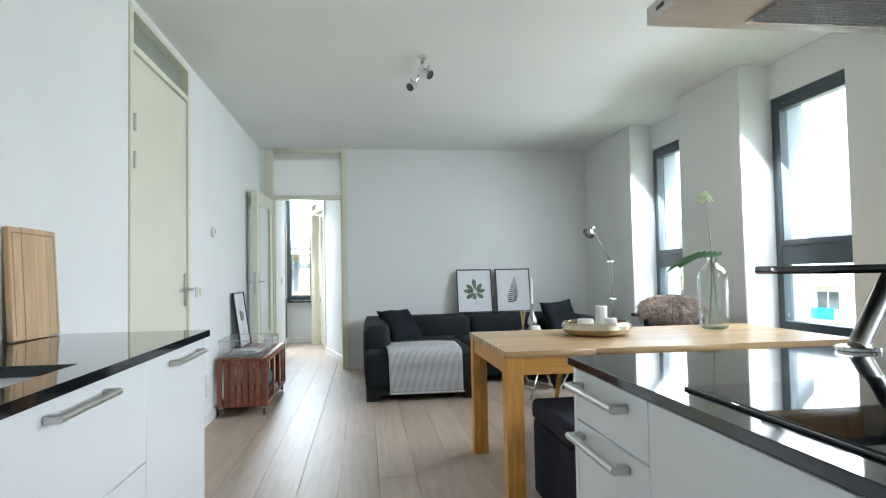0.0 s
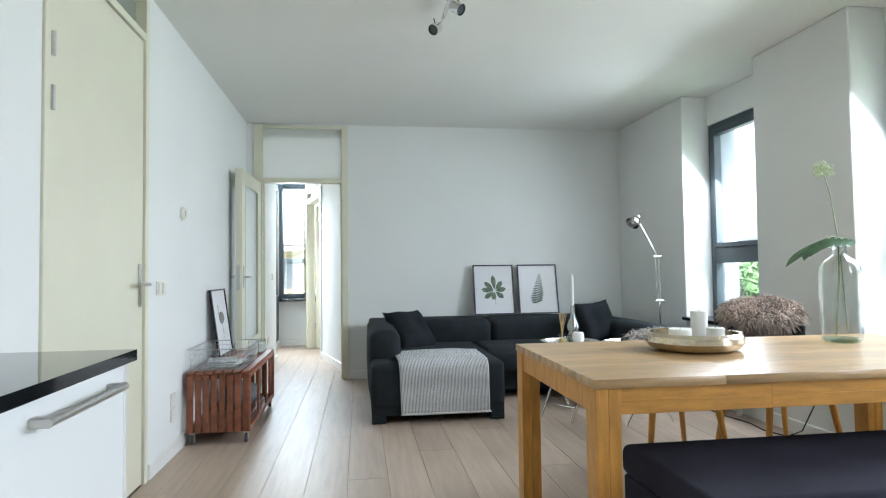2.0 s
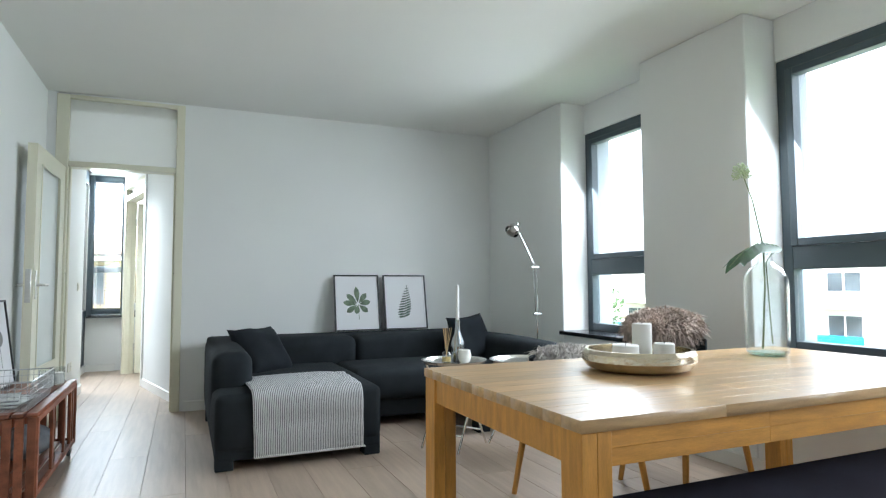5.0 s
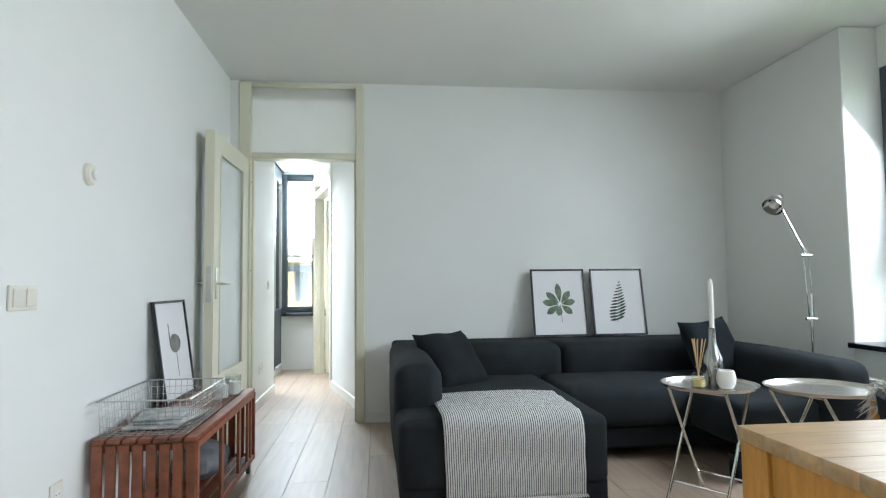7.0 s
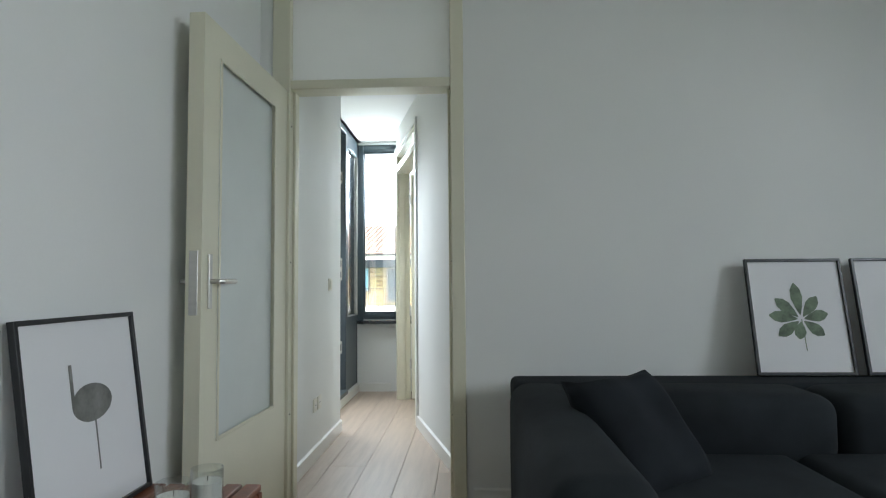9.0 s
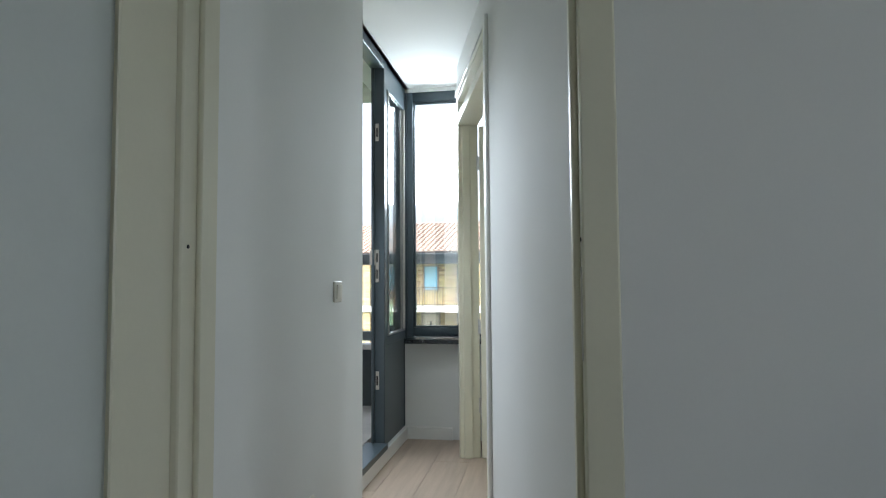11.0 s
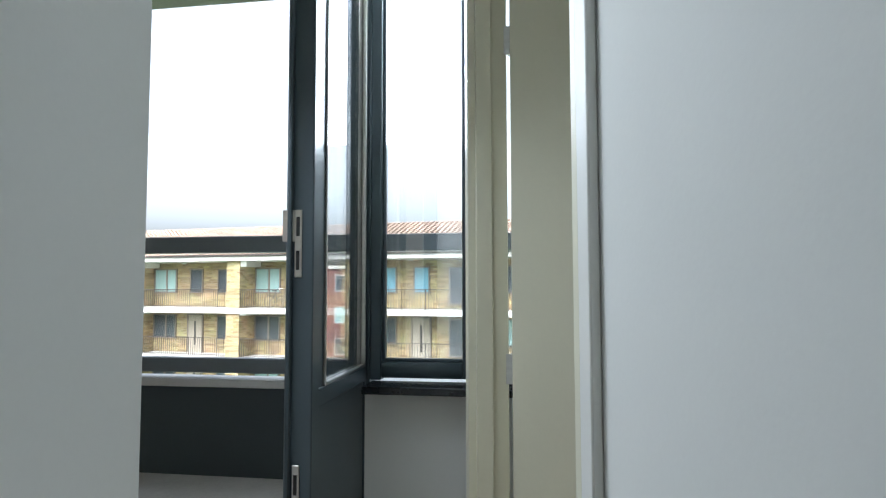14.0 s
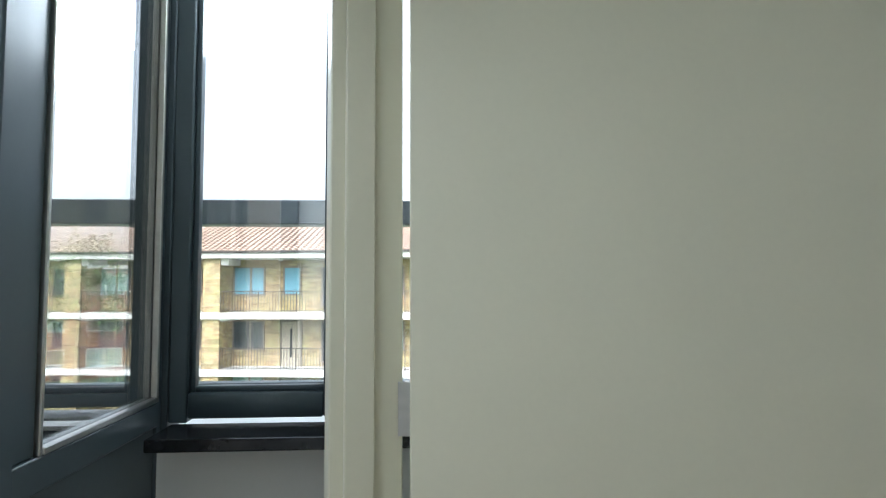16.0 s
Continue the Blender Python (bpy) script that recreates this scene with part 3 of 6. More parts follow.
# end window, running on behind the partition
w5 = tagged(new("window_5"), "anthracite end window over a black stone sill", "window", kind="structure")
WX0, WX1 = XD + 0.005, 0.35
part("window_frame", boxes([((WX0, YW, 0.69), (WX0 + 0.045, YW + 0.08, 2.435)), ((-1.00, YW, 0.70), (-0.93, YW + 0.08, 2.435)), ((WX1 - 0.05, YW, 0.70), (WX1, YW + 0.08, 2.435)),
                            ((WX0 + 0.045, YW, 0.70), (-1.00, YW + 0.08, 0.760)), ((-0.93, YW, 0.70), (WX1 - 0.05, YW + 0.08, 0.760)),
                            ((WX0 + 0.045, YW, 2.365), (-1.00, YW + 0.08, 2.435)), ((-0.93, YW, 2.365), (WX1 - 0.05, YW + 0.08, 2.435))], 0.004, 1), M_DARKFRAME, w5)
part("glazing_bead", boxes([((WX0 + 0.045, YW + 0.014, 0.760), (WX0 + 0.058, YW + 0.04, 2.365)), ((WX0 + 0.058, YW + 0.014, 0.760), (-1.00, YW + 0.04, 0.773)), ((WX0 + 0.058, YW + 0.014, 2.352), (-1.00, YW + 0.04, 2.365))], 0.002, 1), M_DARKFRAME, w5)
part("pane", box((WX0 + 0.05, YW + 0.042, 0.765), (-1.00, YW + 0.048, 2.36)), M_DOUBLE, w5)
part("pane", box((-0.93, YW + 0.042, 0.760), (WX1 - 0.05, YW + 0.048, 2.365)), M_GLASS, w5)
part("window_sill", box((XD + 0.015, YW - 0.15, 0.662), (WX1 + 0.02, YW - 0.001, 0.69), 0.004), M_SILL, w5, "polished black stone sill")

# balcony door: open doorway, post with lock plates, glazed side light over a panel
d4 = tagged(new("door_4"), "anthracite balcony doorway with a glazed side light", "door", kind="structure")
PX0, PX1 = XD - 0.085, XD
part("threshold", box((PX0, YC, 0.0), (PX1 + 0.012, YW, 0.082), 0.004), M_TRIM, d4, "white painted upstand")
part("sill", box((PX0 - 0.03, YC, 0.082), (PX1 + 0.02, 9.18, 0.118), 0.004), M_DARKFRAME, d4)
part("door_frame", boxes([((PX0, 9.18, 0.082), (PX1, 9.24, 2.46)), ((PX0, YC, 2.40), (PX1, 9.18, 2.46)), ((PX0, YC, 0.118), (PX1, YC + 0.05, 2.40))], 0.004, 1), M_DARKFRAME, d4)
part("rebate", boxes([((PX0 + 0.012, 9.160, 0.118), (PX0 + 0.024, 9.18, 2.40))], 0.002, 1), M_DARKFRAME, d4)
part("side_frame", boxes([((PX0 + 0.015, 9.24, 2.30), (PX1 - 0.008, YW, 2.46)), ((PX0 + 0.015, YW - 0.028, 0.082), (PX1 - 0.008, YW, 2.30)), ((PX0 + 0.015, 9.24, 0.69), (PX1 - 0.004, YW - 0.028, 0.745)), ((PX0 + 0.015, 9.24, 0.745), (PX1 - 0.012, 9.308, 2.30))], 0.003, 1), M_DARKFRAME, d4)
part("corner_post", box((PX0 + 0.015, YW + 0.0005, 0.082), (WX0 - 0.0005, YW + 0.08, 2.46), 0.003, 1), M_DARKFRAME, d4)
part("panel", box((PX0 + 0.03, 9.24, 0.082), (PX1 - 0.014, YW - 0.028, 0.69), 0.002, 1), M_DARKFRAME, d4)
part("pane", box((PX0 + 0.060, 9.308, 0.745), (PX0 + 0.066, YW - 0.028, 2.30)), M_DOUBLE, d4)
part("glazing_bead", boxes([((PX0 + 0.067, 9.308, 0.745), (PX0 + 0.080, 9.318, 2.30)), ((PX0 + 0.067, 9.318, 0.745), (PX0 + 0.082, YW - 0.028, 0.757)), ((PX0 + 0.067, YW - 0.040, 0.757), (PX0 + 0.082, YW - 0.028, 2.30))], 0.002, 1), M_STEEL, d4, "pale spacer strip round the glass")
for sz, sh in ((1.177, 0.099), (0.487, 0.055), (2.0, 0.055)):
    sp = part("strike_plate", box((XD - 0.056, 9.174, sz - sh), (XD - 0.034, 9.179, sz + sh), 0.002, 1), M_STEEL, d4)
    for o in ((-0.5, 0.5) if sh > 0.08 else (0.0,)):
        # Slots are black blocks, the dark inside put into the colour.
        part("slot", box((XD - 0.050, 9.172, sz + o * sh - 0.028), (XD - 0.040, 9.1745, sz + o * sh + 0.028)), M_BLACKPLASTIC, sp)
part("lip", box((XD - 0.092, 9.170, 1.182), (XD - 0.054, 9.175, 1.275), 0.002, 1), M_STEEL, d4)

# balcony
structure("balcony_floor", boxes([((-5.2, 7.6, -0.2), (-1.55, 10.62, 0.06)), ((-1.55, 10.0, -0.2), (3.2, 10.62, 0.06))]), M_CONC, "grey concrete balcony floor", "floor")
structure("balcony_ceiling", box((-5.2, 7.6, 2.62), (XD - 0.25, 10.55, 2.85)), M_CONC, "grey-brown concrete slab over the balcony", "ceiling")
# Unseen wall, kept pale to bounce light onto rail and panel.
structure("outer_wall", boxes([((-5.2, 7.5, 0), (XH - 0.27, 7.6, 2.7)), ((PX0, YB, 2.46), (XD + 0.02, YW + 0.2, 2.9)), ((-5.3, 7.5, -0.2), (-5.2, 10.62, 2.85))]), M_CREAMWALL, "unseen pale balcony wall, added to bounce light", "wall")
bal = thing("balustrade", "dark panelled balustrade with glass and a thick grey rail", "balustrade")
part("panel", box((-5.2, 10.50, 0.06), (3.2, 10.56, 0.525)), M_PLAQUE, bal, "dark lower panel")
part("cap", box((-5.2, 10.46, 0.525), (3.2, 10.60, 0.568), 0.004, 1), M_CAP, bal, "pale aluminium cap")
part("lower_rail", box((-5.2, 10.49, 0.595), (3.2, 10.55, 0.672), 0.004, 1), M_RAIL, bal)
part("top_rail", box((-5.2, 10.46, 1.228), (3.2, 10.56, 1.315), 0.005, 1), M_RAIL, bal, "thick grey top rail")
for px in (-5.1, -3.45, 1.25, 3.1):
    part("post", box((px - 0.02, 10.565, 0.06), (px + 0.02, 10.595, 1.26), 0.003, 1), M_RAIL, bal)
part("glass_sheet", box((-5.2, 10.518, 0.672), (3.2, 10.526, 1.228)), M_GLASS, bal)
for px in (-5.1, -3.45, 1.25, 3.1):
    part("spacer", box((px - 0.02, 10.50, 0.565), (px + 0.02, 10.54, 0.60)), M_RAIL, bal)


# ---- kitchen ----
def bar_handle(parent, a, b, out):
    """A brushed bar handle on two feet, from a to b, standing off along out."""
    a, b, o = Vector(a), Vector(b), Vector(out).normalized()
    d = (b - a).normalized()
    bm = bmesh.new()
    for p in (a + d * 0.012, b - d * 0.012):
        q = p + o * 0.03
        lo = [min(p[i], q[i]) - (0.0 if abs(o[i]) > 0.5 else 0.011 if abs(d[i]) > 0.5 else 0.009) for i in range(3)]
        hi = [max(p[i], q[i]) + (0.0 if abs(o[i]) > 0.5 else 0.011 if abs(d[i]) > 0.5 else 0.009) for i in range(3)]
        bm_box(bm, lo, hi, 0.003, 1)
    bm_rod(bm, a + o * 0.032, b + o * 0.032, 0.0085, seg=14)
    h = part("handle", bm, M_STEEL, parent, "brushed steel bar handle")
    return h


CX, CT, WTH = -0.725, 0.905, 0.026
units = [("kitchen_cabinet", -0.62, 0.0), ("kitchen_cabinet", 0.0, 0.60), ("dishwasher_cabinet", 0.60, 1.44), ("kitchen_cabinet", 1.44, 2.06)]
for nm, y0, y1 in units:
    c = thing(nm, "white lacquered base cabinet with a steel bar handle", "cabinet", "kitchen base cabinets")
    part("body", box((XL + 0.005, y0 + 0.001, 0.10), (CX - 0.020, y1 - 0.001, CT - WTH - 0.002)), M_WHITE, c)
    part("plinth", box((XL + 0.05, y0, 0.0), (CX - 0.07, y1, 0.10)), M_WHITE, c)
    if nm.startswith("dish"):
        part("door", box((CX - 0.019, y0 + 0.002, 0.585), (CX, y1 - 0.002, CT - WTH - 0.005), 0.0015, 1), M_WHITE, c)
        lo = part("drawer", box((CX - 0.019, y0 + 0.002, 0.105), (CX, y1 - 0.002, 0.581), 0.0015, 1), M_WHITE, c)
        bar_handle(c, (CX, 0.865, 0.838), (CX, 1.165, 0.838), (1, 0, 0))
    else:
        part("door", box((CX - 0.019, y0 + 0.002, 0.105), (CX, y1 - 0.002, CT - WTH - 0.005), 0.0015, 1), M_WHITE, c)
        bar_handle(c, (CX, y1 - 0.42, 0.836), (CX, y1 - 0.08, 0.836), (1, 0, 0))
tagged(new("end_panel", mesh_of("end_panel", box((XL + 0.002, 2.061, 0.0), (CX, 2.076, CT - WTH - 0.001), 0.001, 1), M_WHITE)), "white lacquered panel closing the cabinet row", "panel")
SX0, SX1, SY0, SY1 = -1.17, -0.80, 0.62, 1.19
bm = boxes([((XL + 0.001, -0.62, CT - WTH), (SX0, 2.085, CT)), ((SX1, -0.62, CT - WTH), (CX + 0.02, 2.085, CT)), ((SX0, -0.62, CT - WTH), (SX1, SY0, CT)), ((SX0, SY1, CT - WTH), (SX1, 2.085, CT))])
bmesh.ops.remove_doubles(bm, verts=bm.verts, dist=1e-5)
solid("worktop", bm, M_BLACKTOP, "polished black stone worktop with a cut-out sink", "worktop")
bm = boxes([((SX0 - 0.01, SY0 - 0.01, CT - 0.19), (SX1 + 0.01, SY1 + 0.01, CT - 0.175)), ((SX0 - 0.012, SY0 - 0.01, CT - 0.18), (SX0, SY1 + 0.01, CT - WTH - 0.001)), ((SX1, SY0 - 0.01, CT - 0.18), (SX1 + 0.012, SY1 + 0.01, CT - WTH - 0.001)),
            ((SX0, SY0 - 0.012, CT - 0.18), (SX1, SY0, CT - WTH - 0.001)), ((SX0, SY1, CT - 0.18), (SX1, SY1 + 0.012, CT - WTH - 0.001))], 0.004, 1)
solid("sink", bm, M_STEEL, "stainless undermount sink in the black worktop", "sink")

cb = thing("cutting_board", "upright pale beech cutting board leaning on the wall", "cutting board", at=Matrix.Translation((-1.248, 1.748, CT + 0.003)) @ Matrix.Rotation(radians(-3), 4, "Y"))
for i in range(4):
    part("stave", box((-0.022, i * 0.078, 0.0), (0.0, i * 0.078 + 0.0778, 0.392), 0.006 if i in (0, 3) else 0.001, 2), M_BOARD, cb)
# Nothing is cut; darker strips carry the groove's shade.
part("groove", boxes([((-0.001, 0.018, 0.02), (0.0006, 0.023, 0.372)), ((-0.001, 0.289, 0.02), (0.0006, 0.294, 0.372)), ((-0.001, 0.018, 0.369), (0.0006, 0.294, 0.374))]), mat("beech_groove_shade", (0.36, 0.22, 0.11), 0.7), cb, "juice groove with its shade as darker strips")

# island
IX, IT, IYB = 0.406, 0.905, 0.985
isl = thing("island_cabinet", "white island cabinet with drawers and steel handles", "cabinet", "kitchen island")
part("body", box((IX + 0.02, 0.612, 0.09), (1.95, IYB - 0.004, IT - 0.022)), M_WHITE, isl)
part("plinth", box((IX + 0.06, 0.63, 0.0), (1.90, IYB - 0.05, 0.09)), M_BLACKPLASTIC, isl)
part("side_panel", box((IX, IYB - 0.018, 0.0), (1.96, IYB - 0.001, IT - 0.021), 0.001, 1), M_WHITE, isl)
for z0, z1 in ((0.765, 0.880), (0.43, 0.761), (0.095, 0.426)):
    dr = part("drawer", box((IX, 0.600, z0), (IX + 0.019, IYB - 0.021, z1), 0.0015, 1), M_WHITE, isl)
for z in (0.848, 0.733, 0.40):
    bar_handle(isl, (IX, 0.675, z), (IX, 0.935, z), (-1, 0, 0))
isl2 = thing("island_cabinet", "white island cabinet with drawers beneath the hob", "cabinet", "kitchen island")
part("body", box((IX + 0.02, -0.28, 0.09), (1.95, 0.610, IT - 0.022)), M_WHITE, isl2)
part("plinth", box((IX + 0.06, -0.26, 0.0), (1.90, 0.60, 0.09)), M_BLACKPLASTIC, isl2)
for z0, z1 in ((0.43, 0.880), (0.095, 0.426)):
    part("drawer", box((IX, -0.28, z0), (IX + 0.019, 0.597, z1), 0.0015, 1), M_WHITE, isl2)
bar_handle(isl2, (IX, 0.01, 0.735), (IX, 0.32, 0.735), (-1, 0, 0))
solid("worktop", box((0.398, -0.30, IT - 0.02), (1.98, 1.0, IT), 0.002), M_BLACKTOP, "polished black stone island worktop", "worktop")
hob = thing("hob", "black ceramic hob set into the island worktop", "hob")
part("plate", box((0.462, -0.03, IT + 0.0005), (1.04, 0.562, IT + 0.007), 0.003, 1), M_HOB, hob)
part("trim", boxes([((0.457, -0.035, IT + 0.0005), (0.4618, 0.567, IT + 0.0045)), ((0.4618, 0.5622, IT + 0.0005), (1.045, 0.567, IT + 0.0045))], 0.001, 1), M_BLACKPLASTIC, hob, "thin black edge")
bs = thing("bar_shelf", "dark raised bar shelf on slanting steel posts", "shelf")
part("shelf", box((0.955, 0.80, 1.095), (1.97, 1.08, 1.115), 0.004, 1), M_BLACKTOP, bs)
for px in (1.11, 1.74):
    ps = part("post", bm_rod(bmesh.new(), (px, 0.918, IT + 0.008), (px + 0.13, 0.94, 1.094), 0.024, seg=20), M_STEEL, bs, "slanting brushed steel post")
    part("base_disc", bm_turn(bmesh.new(), [(0.0, 0.0), (0.05, 0.0), (0.05, 0.008), (0.046, 0.010), (0.0, 0.010)], (px, 0.918, IT + 0.001)), M_CHROME, ps)

hood = thing("cooker_hood", "brushed steel cooker hood hanging above the hob", "cooker hood")
HZ, hx0, hx1, hy0, hy1 = 1.65, 0.537, 1.437, 0.20, 0.812
bm = bmesh.new()
v = [bm.verts.new(p) for p in ((hx0, hy0, HZ), (hx1, hy0, HZ), (hx1, hy1, HZ), (hx0, hy1, HZ), (hx0, hy0, HZ + 0.038), (hx1, hy0, HZ + 0.038), (hx1, hy1, HZ + 0.038), (hx0, hy1, HZ + 0.038),
                               (hx0 + 0.30, hy0 + 0.18, HZ + 0.30), (hx1 - 0.30, hy0 + 0.18, HZ + 0.30), (hx1 - 0.30, hy1 - 0.18, HZ + 0.30), (hx0 + 0.30, hy1 - 0.18, HZ + 0.30))]
for f in ((0, 1, 5, 4), (1, 2, 6, 5), (2, 3, 7, 6), (3, 0, 4, 7), (4, 5, 9, 8), (5, 6, 10, 9), (6, 7, 11, 10), (7, 4, 8, 11), (8, 9, 10, 11), (3, 2, 1, 0)):
    bm.faces.new([v[i] for i in f])
part("canopy", bm, M_STEEL, hood, smooth=None)
part("control_slot", box((hx0 - 0.002, hy1 - 0.075, HZ + 0.014), (hx0 - 0.0005, hy1 - 0.045, HZ + 0.022)), M_BLACKPLASTIC, hood)
part("chimney", box((hx0 + 0.31, hy0 + 0.19, HZ + 0.295), (hx1 - 0.31, hy1 - 0.19, ZC - 0.001), 0.004, 1), M_STEEL, hood)
for i in range(2):
    fx = hx0 + 0.21 + i * 0.29
    bm = bmesh.new()
    for k in range(22):
        bm_box(bm, (fx + 0.006 + k * 0.0125, hy0 + 0.06, HZ - 0.006), (fx + 0.010 + k * 0.0125, hy1 - 0.05, HZ - 0.002))
    for k in range(38):
        bm_box(bm, (fx, hy0 + 0.064 + k * 0.0132, HZ - 0.008), (fx + 0.28, hy0 + 0.068 + k * 0.0132, HZ - 0.004))
    fl = part("filter", boxes([((fx - 0.004, hy0 + 0.05, HZ - 0.003), (fx + 0.284, hy1 - 0.04, HZ - 0.0005))]), M_TRAY, hood, "metal grease filter")
    part("mesh", bm, M_WIRE, fl, smooth=None)

# ---- dining ----
TX0, TX1, TY0, TY1, TZ = 0.560, 2.42, 2.360, 3.325, 0.735
tb = thing("dining_table", "solid oiled oak dining table with square legs", "table")
n = 12
for i in range(n):
    w = (TY1 - TY0) / n
    cuts = [TX0, TX0 + 0.45 + 0.35 * ((i * 7) % 4) / 3, TX0 + 1.15 + 0.30 * ((i * 5) % 3) / 2, TX1]
    for a, b2 in zip(cuts, cuts[1:]):
        part("stave", box((a + 0.0002, TY0 + i * w + 0.0002, TZ - 0.030), (b2 - 0.0002, TY0 + (i + 1) * w - 0.0002, TZ), 0.0008, 1), M_OAKTOP, tb)
for lx in (TX0 + 0.004, TX1 - 0.089):
    for ly in (TY0 + 0.004, TY1 - 0.089):
        lg = part("leg", box((lx, ly, 0.0), (lx + 0.0425, ly + 0.085, TZ - 0.0305), 0.002, 1), M_OAKV, tb)
        part("leg", box((lx + 0.0427, ly, 0.0), (lx + 0.085, ly + 0.085, TZ - 0.0305), 0.002, 1), M_OAKV, tb)
for ly in (TY0 + 0.012, TY1 - 0.034):
    cuts = [TX0 + 0.09, TX0 + 0.62, TX0 + 1.17, TX1 - 0.09]
    for a, b2 in zip(cuts, cuts[1:]):
        for z0, z1 in ((TZ - 0.115, TZ - 0.0735), (TZ - 0.073, TZ - 0.0305)):
            part("apron", box((a, ly, z0), (b2 - 0.0003, ly + 0.022, z1), 0.0008, 1), M_OAK, tb)
for lx in (TX0 + 0.012, TX1 - 0.034):
    part("apron", box((lx, TY0 + 0.09, TZ - 0.115), (lx + 0.022, TY1 - 0.09, TZ - 0.0305), 0.001, 1), M_OAKV, tb)

bn = thing("bench", "dark navy upholstered bench tucked under the table", "bench")
part("seat", box((0.745, 2.02, 0.36), (2.25, 2.60, 0.465), 0.03, 4), M_BENCH, bn)
for lx in (0.752, 2.13):
    part("leg", box((lx, 2.03, 0.0), (lx + 0.11, 2.59, 0.362), 0.012, 2), M_BENCH, bn)

br = thing("bowl", "hammered pale brass bowl holding pillar candles", "bowl")
BWX, BWY = 1.245, 2.95
part("shell", bm_turn(bmesh.new(), [(0.0, 0.0), (0.148, 0.0), (0.181, 0.013), (0.200, 0.038), (0.198, 0.062), (0.187, 0.076), (0.179, 0.076), (0.189, 0.060), (0.190, 0.038), (0.174, 0.018), (0.14, 0.008), (0.0, 0.008)], (BWX, BWY, TZ + 0.001), 48), M_HAMMER, br)


def candle(x, y, z, r, h, mat_=None):
    c = thing("candle", "white pillar candle with a dark wick", "candle", "candles on the table")
    part("wax", bm_turn(bmesh.new(), [(0, 0), (r, 0), (r, h - 0.004), (r - 0.004, h), (r * 0.6, h - 0.003), (0, h - 0.004)], (x, y, z), 28), M_WAX, c)
    part("wick", bm_rod(bmesh.new(), (x, y, z + h - 0.006), (x + 0.002, y, z + h + 0.006), 0.0012, seg=6), M_BLACKPLASTIC, c)


candle(BWX - 0.070, BWY - 0.015, TZ + 0.0095, 0.046, 0.085)
candle(BWX + 0.060, BWY - 0.065, TZ + 0.0095, 0.036, 0.09)
candle(BWX + 0.045, BWY + 0.030, TZ + 0.0095, 0.035, 0.155)

vs = thing("glass_bottle", "large clear glass bottle vase with water at its foot", "vase")
VX, VY = 2.05, 3.06
prof = [(0.0, 0.004), (0.072, 0.0), (0.084, 0.014), (0.087, 0.06), (0.089, 0.30), (0.084, 0.342), (0.066, 0.372), (0.042, 0.390), (0.031, 0.402), (0.028, 0.430), (0.035, 0.438), (0.035, 0.450), (0.027, 0.453)]
inner = [(max(0.0, r - 0.004), z + 0.006 if i == 0 else z) for i, (r, z) in enumerate(prof)][::-1]
part("bottle", bm_turn(bmesh.new(), prof + inner, (VX, VY, TZ + 0.001), 36), M_CLEAR, vs)
part("foot", bm_turn(bmesh.new(), [(0.0, 0.006), (0.070, 0.006), (0.078, 0.016), (0.0, 0.020)], (VX, VY, TZ + 0.001), 30), glass("green_glass_foot", (0.70, 0.88, 0.80), 0.02, 0.08), vs, "thick greenish glass foot")
fw = thing("flower_stem", "cut stem with a pale green umbel in the bottle", "flower")
top = Vector((VX + 0.06, VY + 0.15, 1.56))
pts = [Vector((VX - 0.03, VY, TZ + 0.03)), Vector((VX - 0.005, VY, TZ + 0.30)), Vector((VX + 0.004, VY + 0.008, TZ + 0.47)), Vector((VX + 0.035, VY + 0.08, 1.42)), top]
part("stem", bm_tube(bmesh.new(), pts, [0.004, 0.004, 0.0035, 0.003, 0.0025], 8), M_STEM, fw)
bm = bmesh.new()
rnd = random.Random(11)
for i in range(150):
    u, a = rnd.uniform(-0.75, 1), rnd.uniform(0, 6.283)
    d = Vector((math.sqrt(1 - u * u) * math.cos(a), math.sqrt(1 - u * u) * math.sin(a), u))
    e = top + d * rnd.uniform(0.028, 0.048)
    bm_rod(bm, top, e, 0.0005, seg=4)
    bmesh.ops.create_icosphere(bm, subdivisions=1, radius=rnd.uniform(0.0026, 0.0045), matrix=Matrix.Translation(e))
part("umbel", bm, M_FLOWER, fw, "pale green round blossom")
lf = thing("foliage_sprig", "dark green lobed sprig drooping from the bottle", "foliage")
pts = [Vector((VX + 0.03, VY, TZ + 0.05)), Vector((VX + 0.006, VY, TZ + 0.40)), Vector((VX + 0.05, VY - 0.02, TZ + 0.475)), Vector((VX - 0.09, VY - 0.05, TZ + 0.485)), Vector((VX - 0.22, VY - 0.08, TZ + 0.445)), Vector((VX - 0.34, VY - 0.11, TZ + 0.375))]
part("stalk", bm_tube(bmesh.new(), pts, [0.003, 0.003, 0.0025, 0.002, 0.0018, 0.001], 6), M_STEM, lf)


def leaflet(bm, base, tip, width, up):
    base, tip, up = Vector(base), Vector(tip), Vector(up)
    d = tip - base
    s = d.cross(up).normalized() * width
    prev = None
    for t, w in ((0.0, 0.05), (0.2, 0.6), (0.45, 1.0), (0.7, 0.75), (0.9, 0.3), (1.0, 0.02)):
        c = base + d * t - up * (0.18 * width * t * t)
        row = [bm.verts.new(c - s * w), bm.verts.new(c + up * (-0.12 * width)), bm.verts.new(c + s * w)]
        if prev:
            bm.faces.new((prev[0], prev[1], row[1], row[0]))
            bm.faces.new((prev[1], prev[2], row[2], row[1]))
        prev = row


